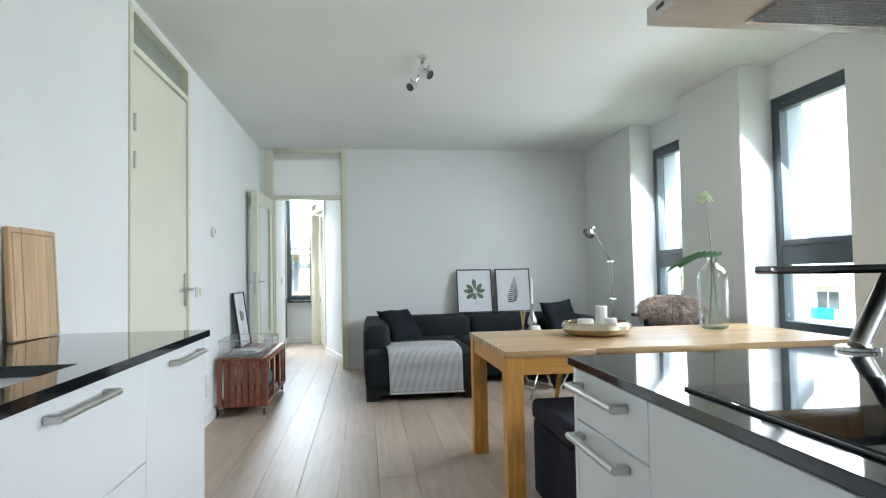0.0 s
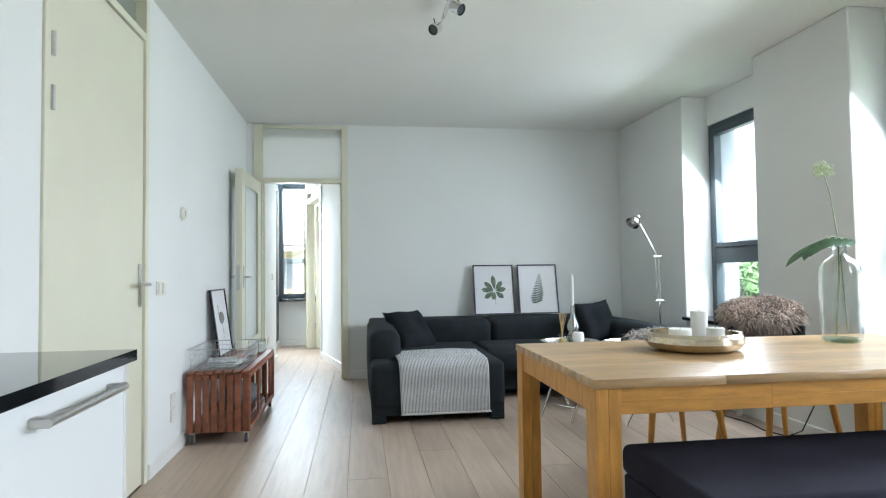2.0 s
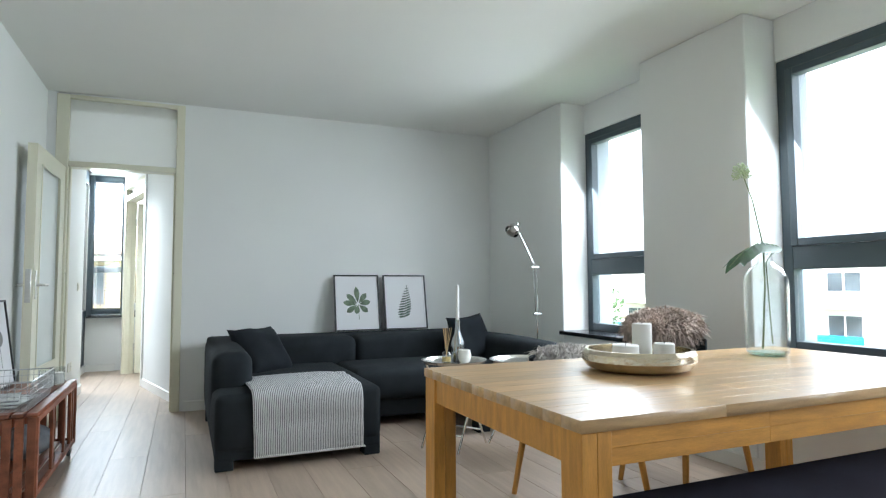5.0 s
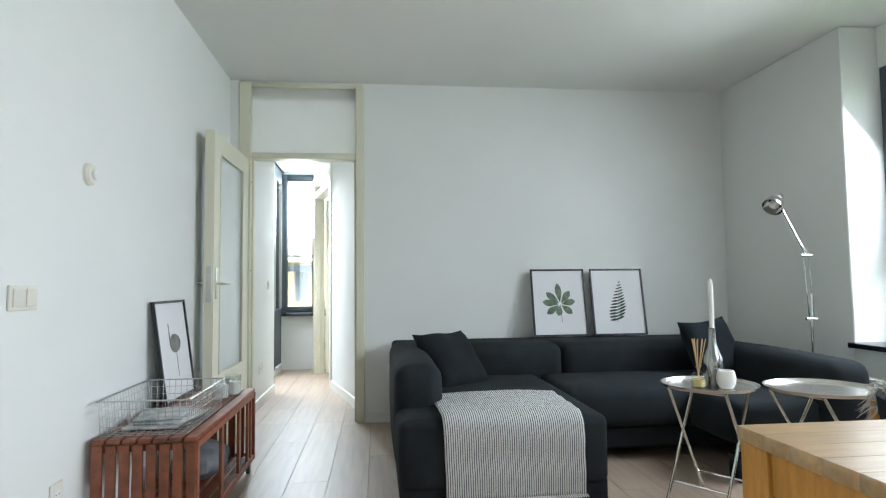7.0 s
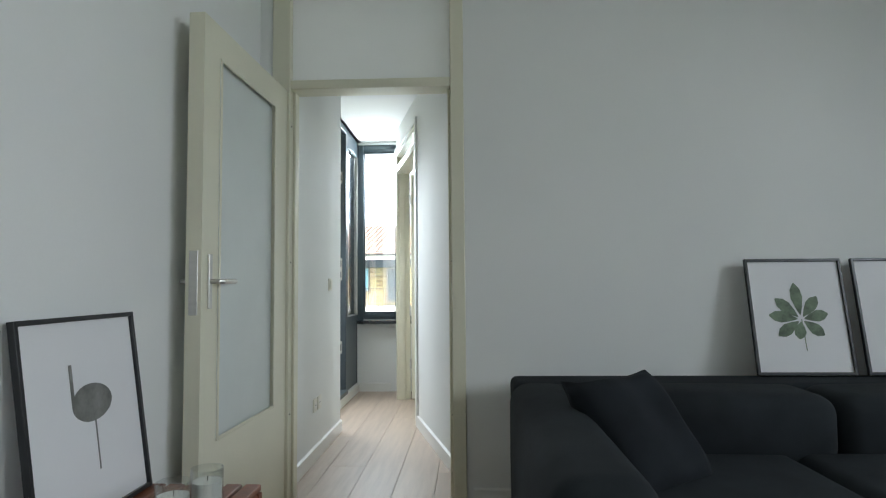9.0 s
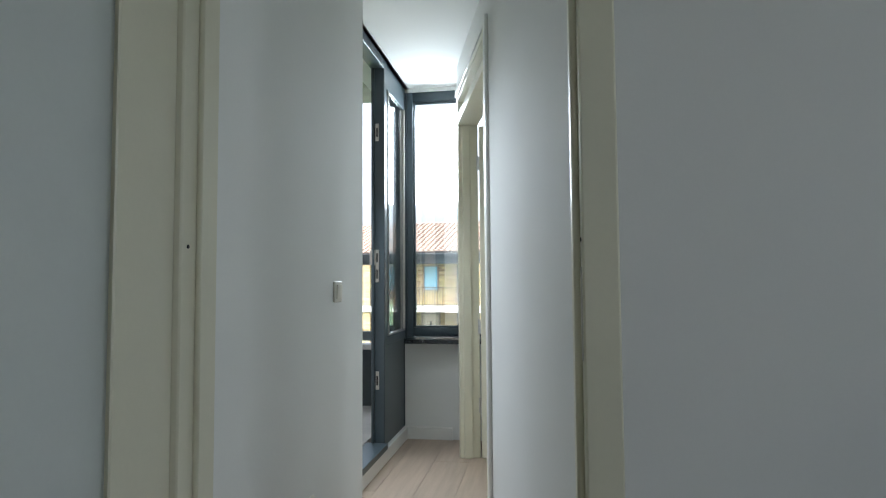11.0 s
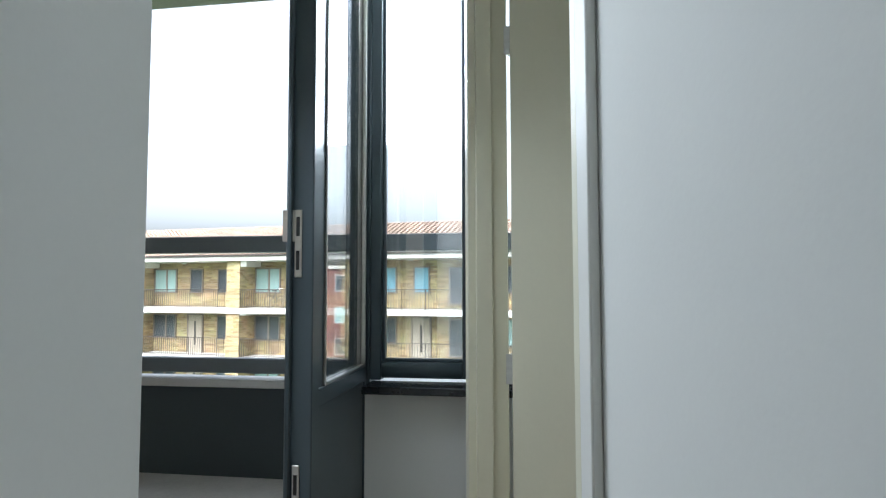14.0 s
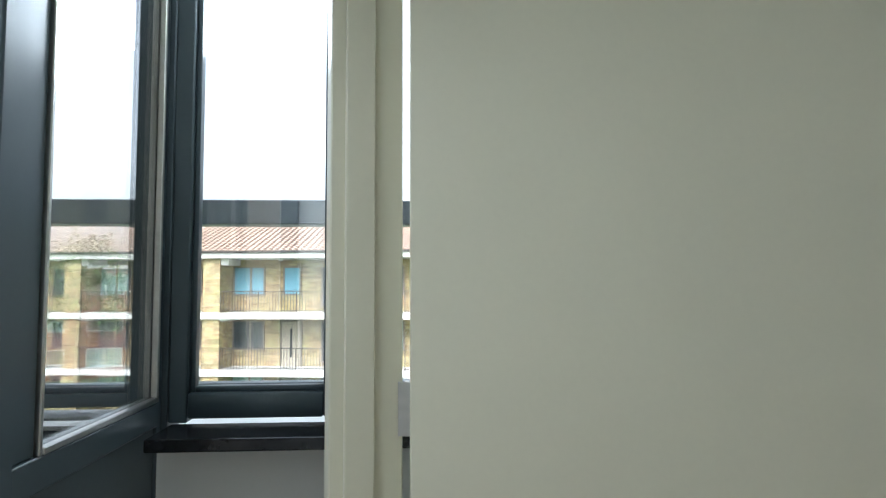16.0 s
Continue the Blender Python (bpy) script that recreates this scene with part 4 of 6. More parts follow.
for i in range(8):
    t = i / 7
    base = pts[2].lerp(pts[3], min(1, t * 2)) if t < 0.5 else pts[3].lerp(pts[4], (t - 0.5) * 2)
    for sd in (-1, 1):
        bm = bmesh.new()
        leaflet(bm, base, base + Vector((-0.075, sd * 0.05 - 0.01, -0.035 - 0.03 * t)), 0.022, (0.1, 0, 1))
        part("leaflet", bm, M_GREEN, lf)
for k, (a, b2, w) in enumerate(((4, 5, 0.026),)):
    bm = bmesh.new()
    leaflet(bm, pts[a], pts[b2] + Vector((-0.02, 0, -0.02)), w, (0.2, 0, 1))
    part("leaflet", bm, M_GREEN, lf)


def hairy(name, bm, material, parent, count, length, droop, seed, label=""):
    """Tufts of wool standing on a body mesh, with the body under them."""
    rnd = random.Random(seed)
    bmesh.ops.recalc_face_normals(bm, faces=bm.faces)
    faces = list(bm.faces)
    areas = [f.calc_area() for f in faces]
    verts, polys = [], []
    for f in rnd.choices(faces, areas, k=count):
        w = [rnd.random() for _ in f.verts]
        t = sum(w)
        p = sum((v.co * (x / t) for v, x in zip(f.verts, w)), Vector())
        d = (f.normal + Vector((rnd.gauss(0, 0.55), rnd.gauss(0, 0.55), rnd.gauss(0, 0.45) - droop))).normalized()
        ln = length * rnd.uniform(0.5, 1.25)
        side = d.cross(Vector((rnd.gauss(0, 1), rnd.gauss(0, 1), rnd.gauss(0, 1)))).normalized() * 0.0028
        mid = p + d * ln * 0.55 + Vector((0, 0, 0.10 * ln))
        end = p + d * ln + Vector((rnd.gauss(0, 0.2) * ln, rnd.gauss(0, 0.2) * ln, -0.35 * ln))
        k = len(verts)
        verts += [p - side, p + side, mid + side * 0.9, mid - side * 0.9, end]
        polys += [(k, k + 1, k + 2, k + 3), (k + 3, k + 2, k + 4)]
    part("hide", bm, material, parent)
    me = bpy.data.meshes.new(name)
    me.from_pydata([tuple(v) for v in verts], [], polys)
    me.materials.append(material)
    ob = new(name, me)
    ob.parent = parent
    return ob


def dining_chair(x, y, hb=0.0):
    c = thing("dining_chair", "chair with splayed pale oak legs under a sheepskin", "chair", "chairs at the table", Matrix.Translation((x, y, 0)))
    for sx in (-1, 1):
        for sy, yy in ((-1, -0.17), (1, 0.19)):
            part("leg", bm_rod(bmesh.new(), (sx * 0.23, yy + sy * 0.05, 0.0), (sx * 0.17, yy, 0.44), 0.013, 0.019, 14), M_OAKV, c)
    part("seat", box((-0.22, -0.22, 0.435), (0.22, 0.21, 0.47), 0.015, 3), M_SOFA, c)
    bm = bmesh.new()
    prev = None
    for i in range(13):
        a = radians(-65 + i * 130 / 12)
        p = Vector((0.25 * math.sin(a), -0.06 + 0.29 * math.cos(a), 0))
        row = [bm.verts.new(p + Vector((0, 0, 0.62 - hb))), bm.verts.new(p * 1.05 + Vector((0, 0, 0.78 - hb))), bm.verts.new(p * 0.98 + Vector((0, 0, 0.785 - hb))), bm.verts.new(p * 0.93 + Vector((0, 0, 0.62 - hb)))]
        if prev:
            for k in range(4):
                bm.faces.new((prev[k], prev[(k + 1) % 4], row[(k + 1) % 4], row[k]))
        else:
            bm.faces.new(row)
        prev = row
    bm.faces.new(list(reversed(prev)))
    part("backrest", bm, M_SOFA, c)
    for sx in (-1, 1):
        part("back_post", bm_rod(bmesh.new(), (sx * 0.15, 0.185, 0.45), (sx * 0.155, 0.195, 0.66), 0.011), M_OAKV, c)
    return c


dining_chair(2.13, 3.62, 0.04)
dining_chair(1.50, 3.66, 0.09)


def pelt(x, y, z, w, d, h, material, label, count, length, seed):
    s = thing("sheepskin", label, "sheepskin")
    bm = bmesh.new()
    bmesh.ops.create_uvsphere(bm, u_segments=24, v_segments=14, radius=1.0)
    for v in bm.verts:
        q = noise.noise(v.co * 2.2 + Vector((seed, 0, 0)))
        v.co = Vector((v.co.x * w * (1 + 0.15 * q), v.co.y * d * (1 + 0.2 * q), max(-0.75, v.co.z) * h * (1 + 0.2 * q))) + Vector((x, y, z))
    hairy("wool", bm, material, s, count, length, 0.2, seed)


pelt(2.17, 3.80, 0.80, 0.235, 0.12, 0.080, M_FUR, "brown long-haired sheepskin thrown over the chair back", 7000, 0.055, 5)
pelt(1.54, 3.83, 0.655, 0.19, 0.09, 0.05, M_FUR2, "pale long-haired sheepskin over the chair back", 4000, 0.055, 6)
bm = bm_tube(bmesh.new(), [(2.612, 3.905, 0.268), (2.595, 3.92, 0.22), (2.56, 3.98, 0.06), (2.52, 4.06, 0.006), (2.47, 4.22, 0.006), (2.50, 4.40, 0.006), (2.46, 4.62, 0.006), (2.45, 5.10, 0.006)], 0.004, 6)
solid("cable", bm, M_BLACKPLASTIC, "thin black cable lying on the plank floor", "cable")
pg = thing("power_plug", "black plug in the wall socket", "plug")
part("body", bm_rod(bmesh.new(), (2.640, 3.905, 0.274), (2.612, 3.905, 0.272), 0.020, 0.013, 18), M_BLACKPLASTIC, pg)
rad = thing("radiator", "low white panel radiator under the window", "radiator")
part("front_panel", box((2.545, 4.50, 0.10), (2.557, 5.385, 0.468), 0.005, 2), M_TRIM, rad)
part("back_panel", box((2.600, 4.50, 0.10), (2.612, 5.385, 0.468), 0.005, 2), M_TRIM, rad)
for y in (4.50, 5.381):
    part("side_panel", box((2.5575, y, 0.10), (2.5995, y + 0.004, 0.478)), M_TRIM, rad)
for i in range(26):
    y = 4.515 + i * 0.0335
    part("top_slat", box((2.546, y, 0.470), (2.611, y + 0.022, 0.479), 0.001, 1), M_TRIM, rad)
for i in range(16):
    y = 4.53 + i * 0.055
    part("rib", box((2.541, y, 0.125), (2.5448, y + 0.028, 0.445), 0.0015, 1), M_TRIM, rad)
for y in (4.62, 5.24):
    part("bracket", box((2.613, y, 0.15), (2.648, y + 0.03, 0.40)), M_TRIM, rad)
    part("foot", box((2.565, y, 0.0), (2.590, y + 0.03, 0.0995)), M_TRIM, rad)

# ---- sofa corner ----
sf = thing("sofa", "charcoal wool corner sofa with a chaise", "sofa")
SB = 0.05


def soft(name, a, b, r, label="", squash=0.0):
    """An upholstered block with rounded, slightly swollen faces."""
    bm = box(a, b, r, 4)
    bmesh.ops.subdivide_edges(bm, edges=[e for e in bm.edges if e.calc_length() > 0.16], cuts=3, use_grid_fill=True)
    c = [(a[i] + b[i]) / 2 for i in range(3)]
    h = [(b[i] - a[i]) / 2 for i in range(3)]
    for v in bm.verts:
        q = [(v.co[i] - c[i]) / h[i] for i in range(3)]
        for i in range(3):
            j, k = (i + 1) % 3, (i + 2) % 3
            v.co[i] += math.copysign(squash, q[i]) * abs(q[i]) ** 3 * max(0, 1 - q[j] ** 2) * max(0, 1 - q[k] ** 2)
        v.co += Vector((0, 0, 0.003)) * noise.noise(v.co * 5)
    return part(name, bm, M_SOFA, sf, label, 60)


soft("base", (-0.093, 4.862, SB), (0.874, 6.40, 0.22), 0.02)
soft("base", (0.862, 5.56, SB + 0.01), (2.33, 6.40, 0.22), 0.03)
soft("seat_cushion", (-0.095, 4.845, 0.10), (0.878, 6.16, 0.425), 0.045, squash=0.015)
soft("seat_cushion", (0.882, 5.50, 0.19), (2.13, 6.16, 0.425), 0.06, squash=0.015)
soft("back_cushion", (-0.06, 6.10, 0.36), (1.06, 6.44, 0.626), 0.07, squash=0.012)
soft("back_cushion", (1.064, 6.10, 0.36), (2.30, 6.44, 0.626), 0.07, squash=0.012)
soft("back_frame", (-0.085, 6.415, 0.08), (2.335, 6.66, 0.622), 0.03)
soft("armrest", (-0.105, 5.12, 0.10), (0.135, 6.42, 0.635), 0.075, squash=0.012)
soft("armrest", (2.11, 4.98, 0.10), (2.36, 6.42, 0.615), 0.075, squash=0.012)
soft("seat_cushion", (1.62, 5.05, 0.19), (2.115, 5.52, 0.415), 0.05, squash=0.01)
for fx, fy in ((-0.091, 4.866), (0.772, 4.866), (-0.095, 6.25), (1.66, 5.08), (2.24, 5.02), (2.24, 6.25)):
    part("foot", box((fx, fy, 0.0), (fx + 0.10, fy + 0.10, 0.13), 0.004, 1), M_SOFA, sf)

# striped throw over the chaise
tw = thing("throw_blanket", "grey and white fine-striped throw over the chaise end", "blanket")
bm = bmesh.new()
uvl = bm.loops.layers.uv.new("UVMap")
path = []
for i in range(15):
    path.append((5.36 - 0.46 * i / 14, 0.4435 + 0.003 * math.sin(i * 1.3)))
for i in range(1, 9):
    a = radians(90 * i / 8)
    path.append((4.90 - 0.072 * math.sin(a), 0.372 + 0.072 * math.cos(a)))
for i in range(1, 13):
    path.append((4.826 - 0.004 * math.sin(i), 0.372 - 0.30 * i / 12))
NX = 40
grid = []
dist = 0.0
for j, (py, pz) in enumerate(path):
    row = []
    for i in range(NX + 1):
        u = i / NX
        f = j / (len(path) - 1)
        xx = 0.085 + 0.03 * f + u * (0.66 - 0.02 * f) + (0.05 * u * max(0, 0.3 - f))
        wob = 0.004 * noise.noise(Vector((xx * 5, py * 5, pz * 5)))
        lift = 0.010 * math.sin(math.pi * u) if j < 15 else 0.0
        row.append(bm.verts.new((xx, py - (abs(wob) * 2 if j > 18 else 0), pz + lift + wob * (1 if j < 18 else 2))))
    grid.append(row)
for j in range(len(path) - 1):
    for i in range(NX):
        f = bm.faces.new((grid[j][i], grid[j][i + 1], grid[j + 1][i + 1], grid[j + 1][i]))
        for lp, (uu, vv) in zip(f.loops, ((i, j), (i + 1, j), (i + 1, j + 1), (i, j + 1))):
            lp[uvl].uv = (uu / NX * 0.66, vv * 0.03)
cl = part("cloth", bm, M_THROW, tw)
sol = cl.modifiers.new("thickness", "SOLIDIFY")
sol.thickness, sol.offset = 0.006, 1.0
bm = bmesh.new()
for i in range(60):
    u = i / 59
    x0 = 0.115 + u * 0.64
    bm_rod(bm, (x0, 4.818, 0.078), (x0 + 0.008, 4.816, 0.066), 0.0035, seg=6)
part("stitched_hem", bm, M_TRIM, tw, "white blanket-stitched hem")


def pillow(at, rot, w, h, t, material, label, seed):
    p = thing("cushion", label, "cushion", "sofa cushions", Matrix.Translation(at) @ Euler([radians(a) for a in rot]).to_matrix().to_4x4())
    bm = bmesh.new()
    n2 = 14
    top_g, bot_g = [], []
    for i in range(n2 + 1):
        ra, rb = [], []
        for j in range(n2 + 1):
            u, v2 = 2 * i / n2 - 1, 2 * j / n2 - 1
            k = (1 - u ** 4) * (1 - v2 ** 4)
            pinch = 1 - 0.10 * (1 - abs(u) ** 2) * abs(v2) ** 3 - 0.10 * (1 - abs(v2) ** 2) * abs(u) ** 3
            x2, y2 = u * w / 2 * pinch, v2 * h / 2 * pinch
            z2 = t / 2 * math.sqrt(max(k, 0)) * (1 + 0.25 * noise.noise(Vector((u * 1.5 + seed, v2 * 1.5, 0))))
            ra.append(bm.verts.new((x2, y2, z2)))
            rb.append(bm.verts.new((x2, y2, -z2)))
        top_g.append(ra)
        bot_g.append(rb)
    for g, flip in ((top_g, False), (bot_g, True)):
        for i in range(n2):
            for j in range(n2):
                q = (g[i][j], g[i + 1][j], g[i + 1][j + 1], g[i][j + 1])
                bm.faces.new(q[::-1] if flip else q)
    bmesh.ops.remove_doubles(bm, verts=bm.verts, dist=1e-4)
    part("cover", bm, material, p, smooth=70)


pillow((0.27, 5.84, 0.56), (52, 0, 38), 0.43, 0.43, 0.15, M_CUSH, "black felt cushion slumped against the sofa arm", 1)
pillow((2.01, 5.90, 0.59), (66, -4, 16), 0.40, 0.42, 0.15, M_CUSH, "black felt cushion propped in the sofa corner", 2)


# framed prints on the sofa back, leaning on the wall
def print_frame(name, label, m, w, h, draw):
    f = thing(name, label, "picture", "framed prints", m)
    b2 = 0.012
    part("frame", boxes([((0, -0.018, 0), (b2, 0, h)), ((w - b2, -0.018, 0), (w, 0, h)), ((b2, -0.018, 0), (w - b2, 0, b2)), ((b2, -0.018, h - b2), (w - b2, 0, h))], 0.001, 1), M_BLACKFRAME, f)
    pp = part("paper", box((b2, -0.008, b2), (w - b2, -0.004, h - b2)), M_PAPER, f)
    draw(f, w, h)
    return f


def draw_leaf(f, w, h):
    cx, cz = w * 0.52, h * 0.47
    for a, ln in ((95, 0.165), (52, 0.13), (12, 0.12), (-38, 0.115), (138, 0.14), (172, 0.14), (214, 0.13), (258, 0.09)):
        d = Vector((math.cos(radians(a)), math.sin(radians(a))))
        s = Vector((-d.y, d.x))
        pts2 = []
        prof2 = ((0.12, 0.002), (0.35, 0.016), (0.6, 0.026), (0.82, 0.022), (1.0, 0.003))
        for t, wd in prof2:
            p = d * ln * t + s * wd
            pts2.append((cx + p.x, cz + p.y))
        for t, wd in reversed(prof2):
            p = d * ln * t - s * wd
            pts2.append((cx + p.x, cz + p.y))
        part("printed_leaf", bm_flat(bmesh.new(), pts2, 0.0006, Matrix.Translation((0, -0.0092, 0))), M_LEAFINK, f, smooth=None)
    part("printed_stalk", bm_flat(bmesh.new(), [(cx + 0.004, cz - 0.14), (cx + 0.008, cz - 0.14), (cx + 0.003, cz), (cx - 0.001, cz)], 0.0006, Matrix.Translation((0, -0.0092, 0))), M_LEAFINK, f, smooth=None)


def draw_fern(f, w, h):
    base, tip = Vector((w * 0.46, h * 0.20)), Vector((w * 0.56, h * 0.82))
    bm = bmesh.new()
    bm_flat(bm, [(base.x - 0.002, base.y), (base.x + 0.002, base.y), (tip.x + 0.0008, tip.y), (tip.x - 0.0008, tip.y)], 0.0006)
    for i in range(13):
        t = 0.06 + 0.90 * i / 12
        c = base.lerp(tip, t)
        ln = 0.098 * (1 - t) ** 0.75 * (0.55 + min(1, t * 4) * 0.45)
        for sd in (-1, 1):
            d = Vector((sd * 0.94, 0.40 if sd > 0 else -0.12)).normalized()
            s = Vector((-d.y, d.x))
            wd = 0.0105 * (1 - 0.6 * t)
            e = c + d * ln
            q = [c - s * wd * 0.4, c + d * ln * 0.4 - s * wd, c + d * ln * 0.8 - s * wd * 0.7, e, c + d * ln * 0.8 + s * wd * 0.7, c + d * ln * 0.4 + s * wd, c + s * wd * 0.4]
            bm_flat(bm, [(p.x, p.y) for p in q], 0.0006 + 0.00003 * (i % 3))
    bmesh.ops.transform(bm, matrix=Matrix.Translation((0, -0.0094, 0)), verts=bm.verts)
    part("printed_fern", bm, M_FERNINK, f, smooth=None)


def draw_plain(f, w, h):
    bm = bm_flat(bmesh.new(), [(w * 0.53 + 0.075 * math.cos(a * math.pi / 12) * (1.15 if math.cos(a * math.pi / 12) > 0 else 1), h * 0.56 + 0.048 * math.sin(a * math.pi / 12)) for a in range(24)], 0.0006, Matrix.Translation((0, -0.0092, 0)))
    part("printed_oval", bm, M_INK, f, smooth=None)
    part("printed_bar", box((w * 0.545, -0.0092, h * 0.22), (w * 0.556, -0.0086, h * 0.49)), M_INK, f, smooth=None)
    part("printed_bar", box((w * 0.37, -0.0092, h * 0.57), (w * 0.395, -0.0086, h * 0.765)), M_INK, f, smooth=None)


lean = Matrix.Rotation(radians(-11), 4, "X")
print_frame("leaf_print", "black-framed print of a lobed green leaf", Matrix.Translation((0.992, 6.60, 0.628)) @ lean, 0.425, 0.52, draw_leaf)
print_frame("fern_print", "black-framed print of a dark fern frond", Matrix.Translation((1.464, 6.60, 0.628)) @ lean, 0.425, 0.52, draw_fern)


# folding tray tables
def tray_table(x, y, r, turn, label):
    t = thing("tray_table", label, "side table", "folding tray tables", Matrix.Translation((x, y, 0)) @ Matrix.Rotation(radians(turn), 4, "Z"))
    z = 0.545
    part("tray", bm_turn(bmesh.new(), [(0.0, z), (r - 0.012, z), (r - 0.003, z + 0.012), (r, z + 0.013), (r - 0.002, z + 0.009), (r - 0.010, z - 0.003), (0.0, z - 0.003)], seg=48), M_TRAY, t)
    for sy in (-1, 1):
        yy = sy * r * 0.62
        for sx in (-1, 1):
            o = 0.006 * sx
            part("leg", bm_rod(bmesh.new(), (-sx * r * 0.80, yy + o, 0.006), (sx * r * 0.66, yy + o, z - 0.004), 0.0075, seg=10), M_CHROME, t)
    for sx in (-1, 1):
        for zz, k in ((0.10, 0.545), (0.535, 0.63)):
            xx = -sx * r * (0.80 - (0.80 + 0.66) * (zz - 0.006) / (z - 0.01))
            part("stretcher", bm_rod(bmesh.new(), (xx, -r * 0.62, zz), (xx, r * 0.62, zz), 0.006, seg=8), M_CHROME, t)
    return t


tray_table(1.365, 4.83, 0.215, 35, "round silver tray table on crossed chrome legs")
tray_table(1.80, 4.66, 0.235, 10, "empty round silver tray table on crossed legs")
TT = 0.547
rd = thing("reed_diffuser", "small glass reed diffuser with pale sticks", "diffuser")
RX, RY = 1.297, 4.80
part("bottle", bm_turn(bmesh.new(), [(0, 0), (0.030, 0), (0.032, 0.006), (0.032, 0.05), (0.024, 0.062), (0.013, 0.07), (0.013, 0.09), (0.016, 0.092)], (RX, RY, TT), 24), M_CLEAR, rd)
part("oil", bm_turn(bmesh.new(), [(0, 0.003), (0.029, 0.004), (0.029, 0.034), (0, 0.034)], (RX, RY, TT), 20), M_OIL, rd, "amber oil")
rnd = random.Random(4)
for i in range(9):
    a = i * 0.7
    part("reed", bm_rod(bmesh.new(), (RX - 0.008 * math.cos(a), RY - 0.008 * math.sin(a), TT + 0.01), (RX + 0.035 * math.cos(a) * rnd.uniform(0.5, 1.2), RY + 0.035 * math.sin(a), TT + 0.22), 0.0018, seg=6), M_REED, rd)
cs = thing("bottle_candle_holder", "silvered glass bottle holding a tall white candle", "candle holder")
KX, KY = 1.395, 4.84
part("bottle", bm_turn(bmesh.new(), [(0, 0), (0.042, 0), (0.046, 0.01), (0.046, 0.09), (0.040, 0.13), (0.020, 0.18), (0.015, 0.22), (0.015, 0.265), (0.018, 0.268), (0.0, 0.268)], (KX, KY, TT), 28), mat("silvered_glass", (0.45, 0.47, 0.48), 0.08, metal=0.9, var=0.2, scale=8, bump=0.0), cs)
part("taper", bm_turn(bmesh.new(), [(0.011, 0.266), (0.011, 0.48), (0.006, 0.495), (0.0, 0.50)], (KX, KY, TT), 16), M_WAX, cs, "tall white taper candle")
vt = thing("votive_cup", "small white ceramic cup with a rounded belly", "cup")
part("cup", bm_turn(bmesh.new(), [(0, 0), (0.028, 0), (0.040, 0.02), (0.043, 0.045), (0.036, 0.078), (0.030, 0.082), (0.030, 0.076), (0.036, 0.045), (0.0, 0.01)], (1.400, 4.745, TT), 28), M_WAX, vt)

# anglepoise floor lamp
lp = thing("floor_lamp", "chrome jointed floor lamp with a bell shade", "lamp")
LX, LY = 2.47, 5.56
part("base", bm_turn(bmesh.new(), [(0, 0), (0.12, 0), (0.12, 0.02), (0.03, 0.03), (0, 0.03)], (LX, LY, 0.0), 36), M_CHROME, lp)
part("pole", bm_rod(bmesh.new(), (LX, LY, 0.03), (LX - 0.005, LY, 0.79), 0.008), M_CHROME, lp)
part("joint", bm_rod(bmesh.new(), (LX - 0.04, LY, 0.80), (LX + 0.03, LY, 0.80), 0.010), M_CHROME, lp)
for o in (-0.018, 0.012):
    part("lower_arm", bm_rod(bmesh.new(), (LX + o, LY, 0.79), (LX - 0.02 + o, LY, 1.195), 0.0045, seg=8), M_CHROME, lp)
part("spring", bm_rod(bmesh.new(), (LX - 0.003, LY, 0.82), (LX - 0.006, LY, 0.95), 0.008, seg=10), M_WIRE, lp)
part("joint", bm_rod(bmesh.new(), (LX - 0.055, LY, 1.19), (LX + 0.012, LY, 1.19), 0.010), M_CHROME, lp)
for o in (-0.012, 0.012):
    part("upper_arm", bm_rod(bmesh.new(), (LX - 0.02, LY, 1.195 + o), (LX - 0.195, LY - 0.02, 1.50 + o), 0.0045, seg=8), M_CHROME, lp)
hm = look((LX - 0.20, LY - 0.02, 1.545), (LX - 0.335, LY - 0.08, 1.42))
bm = bm_turn(bmesh.new(), [(0.020, 0.02), (0.026, 0.0), (0.028, -0.02), (0.048, -0.045), (0.058, -0.075), (0.060, -0.10), (0.057, -0.10), (0.054, -0.075), (0.043, -0.045), (0.0, -0.03)], seg=30)
bmesh.ops.transform(bm, matrix=hm, verts=bm.verts)
part("shade", bm, M_CHROME, lp, "polished bell shade")
bm = bmesh.new()
bmesh.ops.create_icosphere(bm, subdivisions=3, radius=0.028, matrix=hm @ Matrix.Translation((0, 0, -0.07)))
part("bulb", bm, M_WAX, lp)

# ---- slatted crate on castors ----
cr = thing("rolling_crate", "reddish hardwood slatted crate on four castors", "crate")
C0, C1 = Vector((-1.262, 4.545, 0.075)), Vector((-0.872, 5.635, 0.462))
for x in (C0.x, C1.x - 0.028):
    for y in (C0.y, C1.y - 0.028):
        part("post", box((x, y, C0.z), (x + 0.028, y + 0.028, C1.z - 0.02), 0.002, 1), M_MERB, cr)
for y in (C0.y, C1.y - 0.018):
    for i in range(8):
        x = C0.x + 0.004 + i * 0.0487
        part("slat", box((x, y - 0.001, C0.z + 0.002), (x + 0.036, y + 0.014, C1.z - 0.022), 0.002, 1), M_MERB, cr)
    for z in (C0.z, C1.z - 0.05):
        part("rail", box((C0.x + 0.028, y + 0.0145, z), (C1.x - 0.028, y + 0.0175, z + 0.03), 0.001, 1), M_MERB, cr)
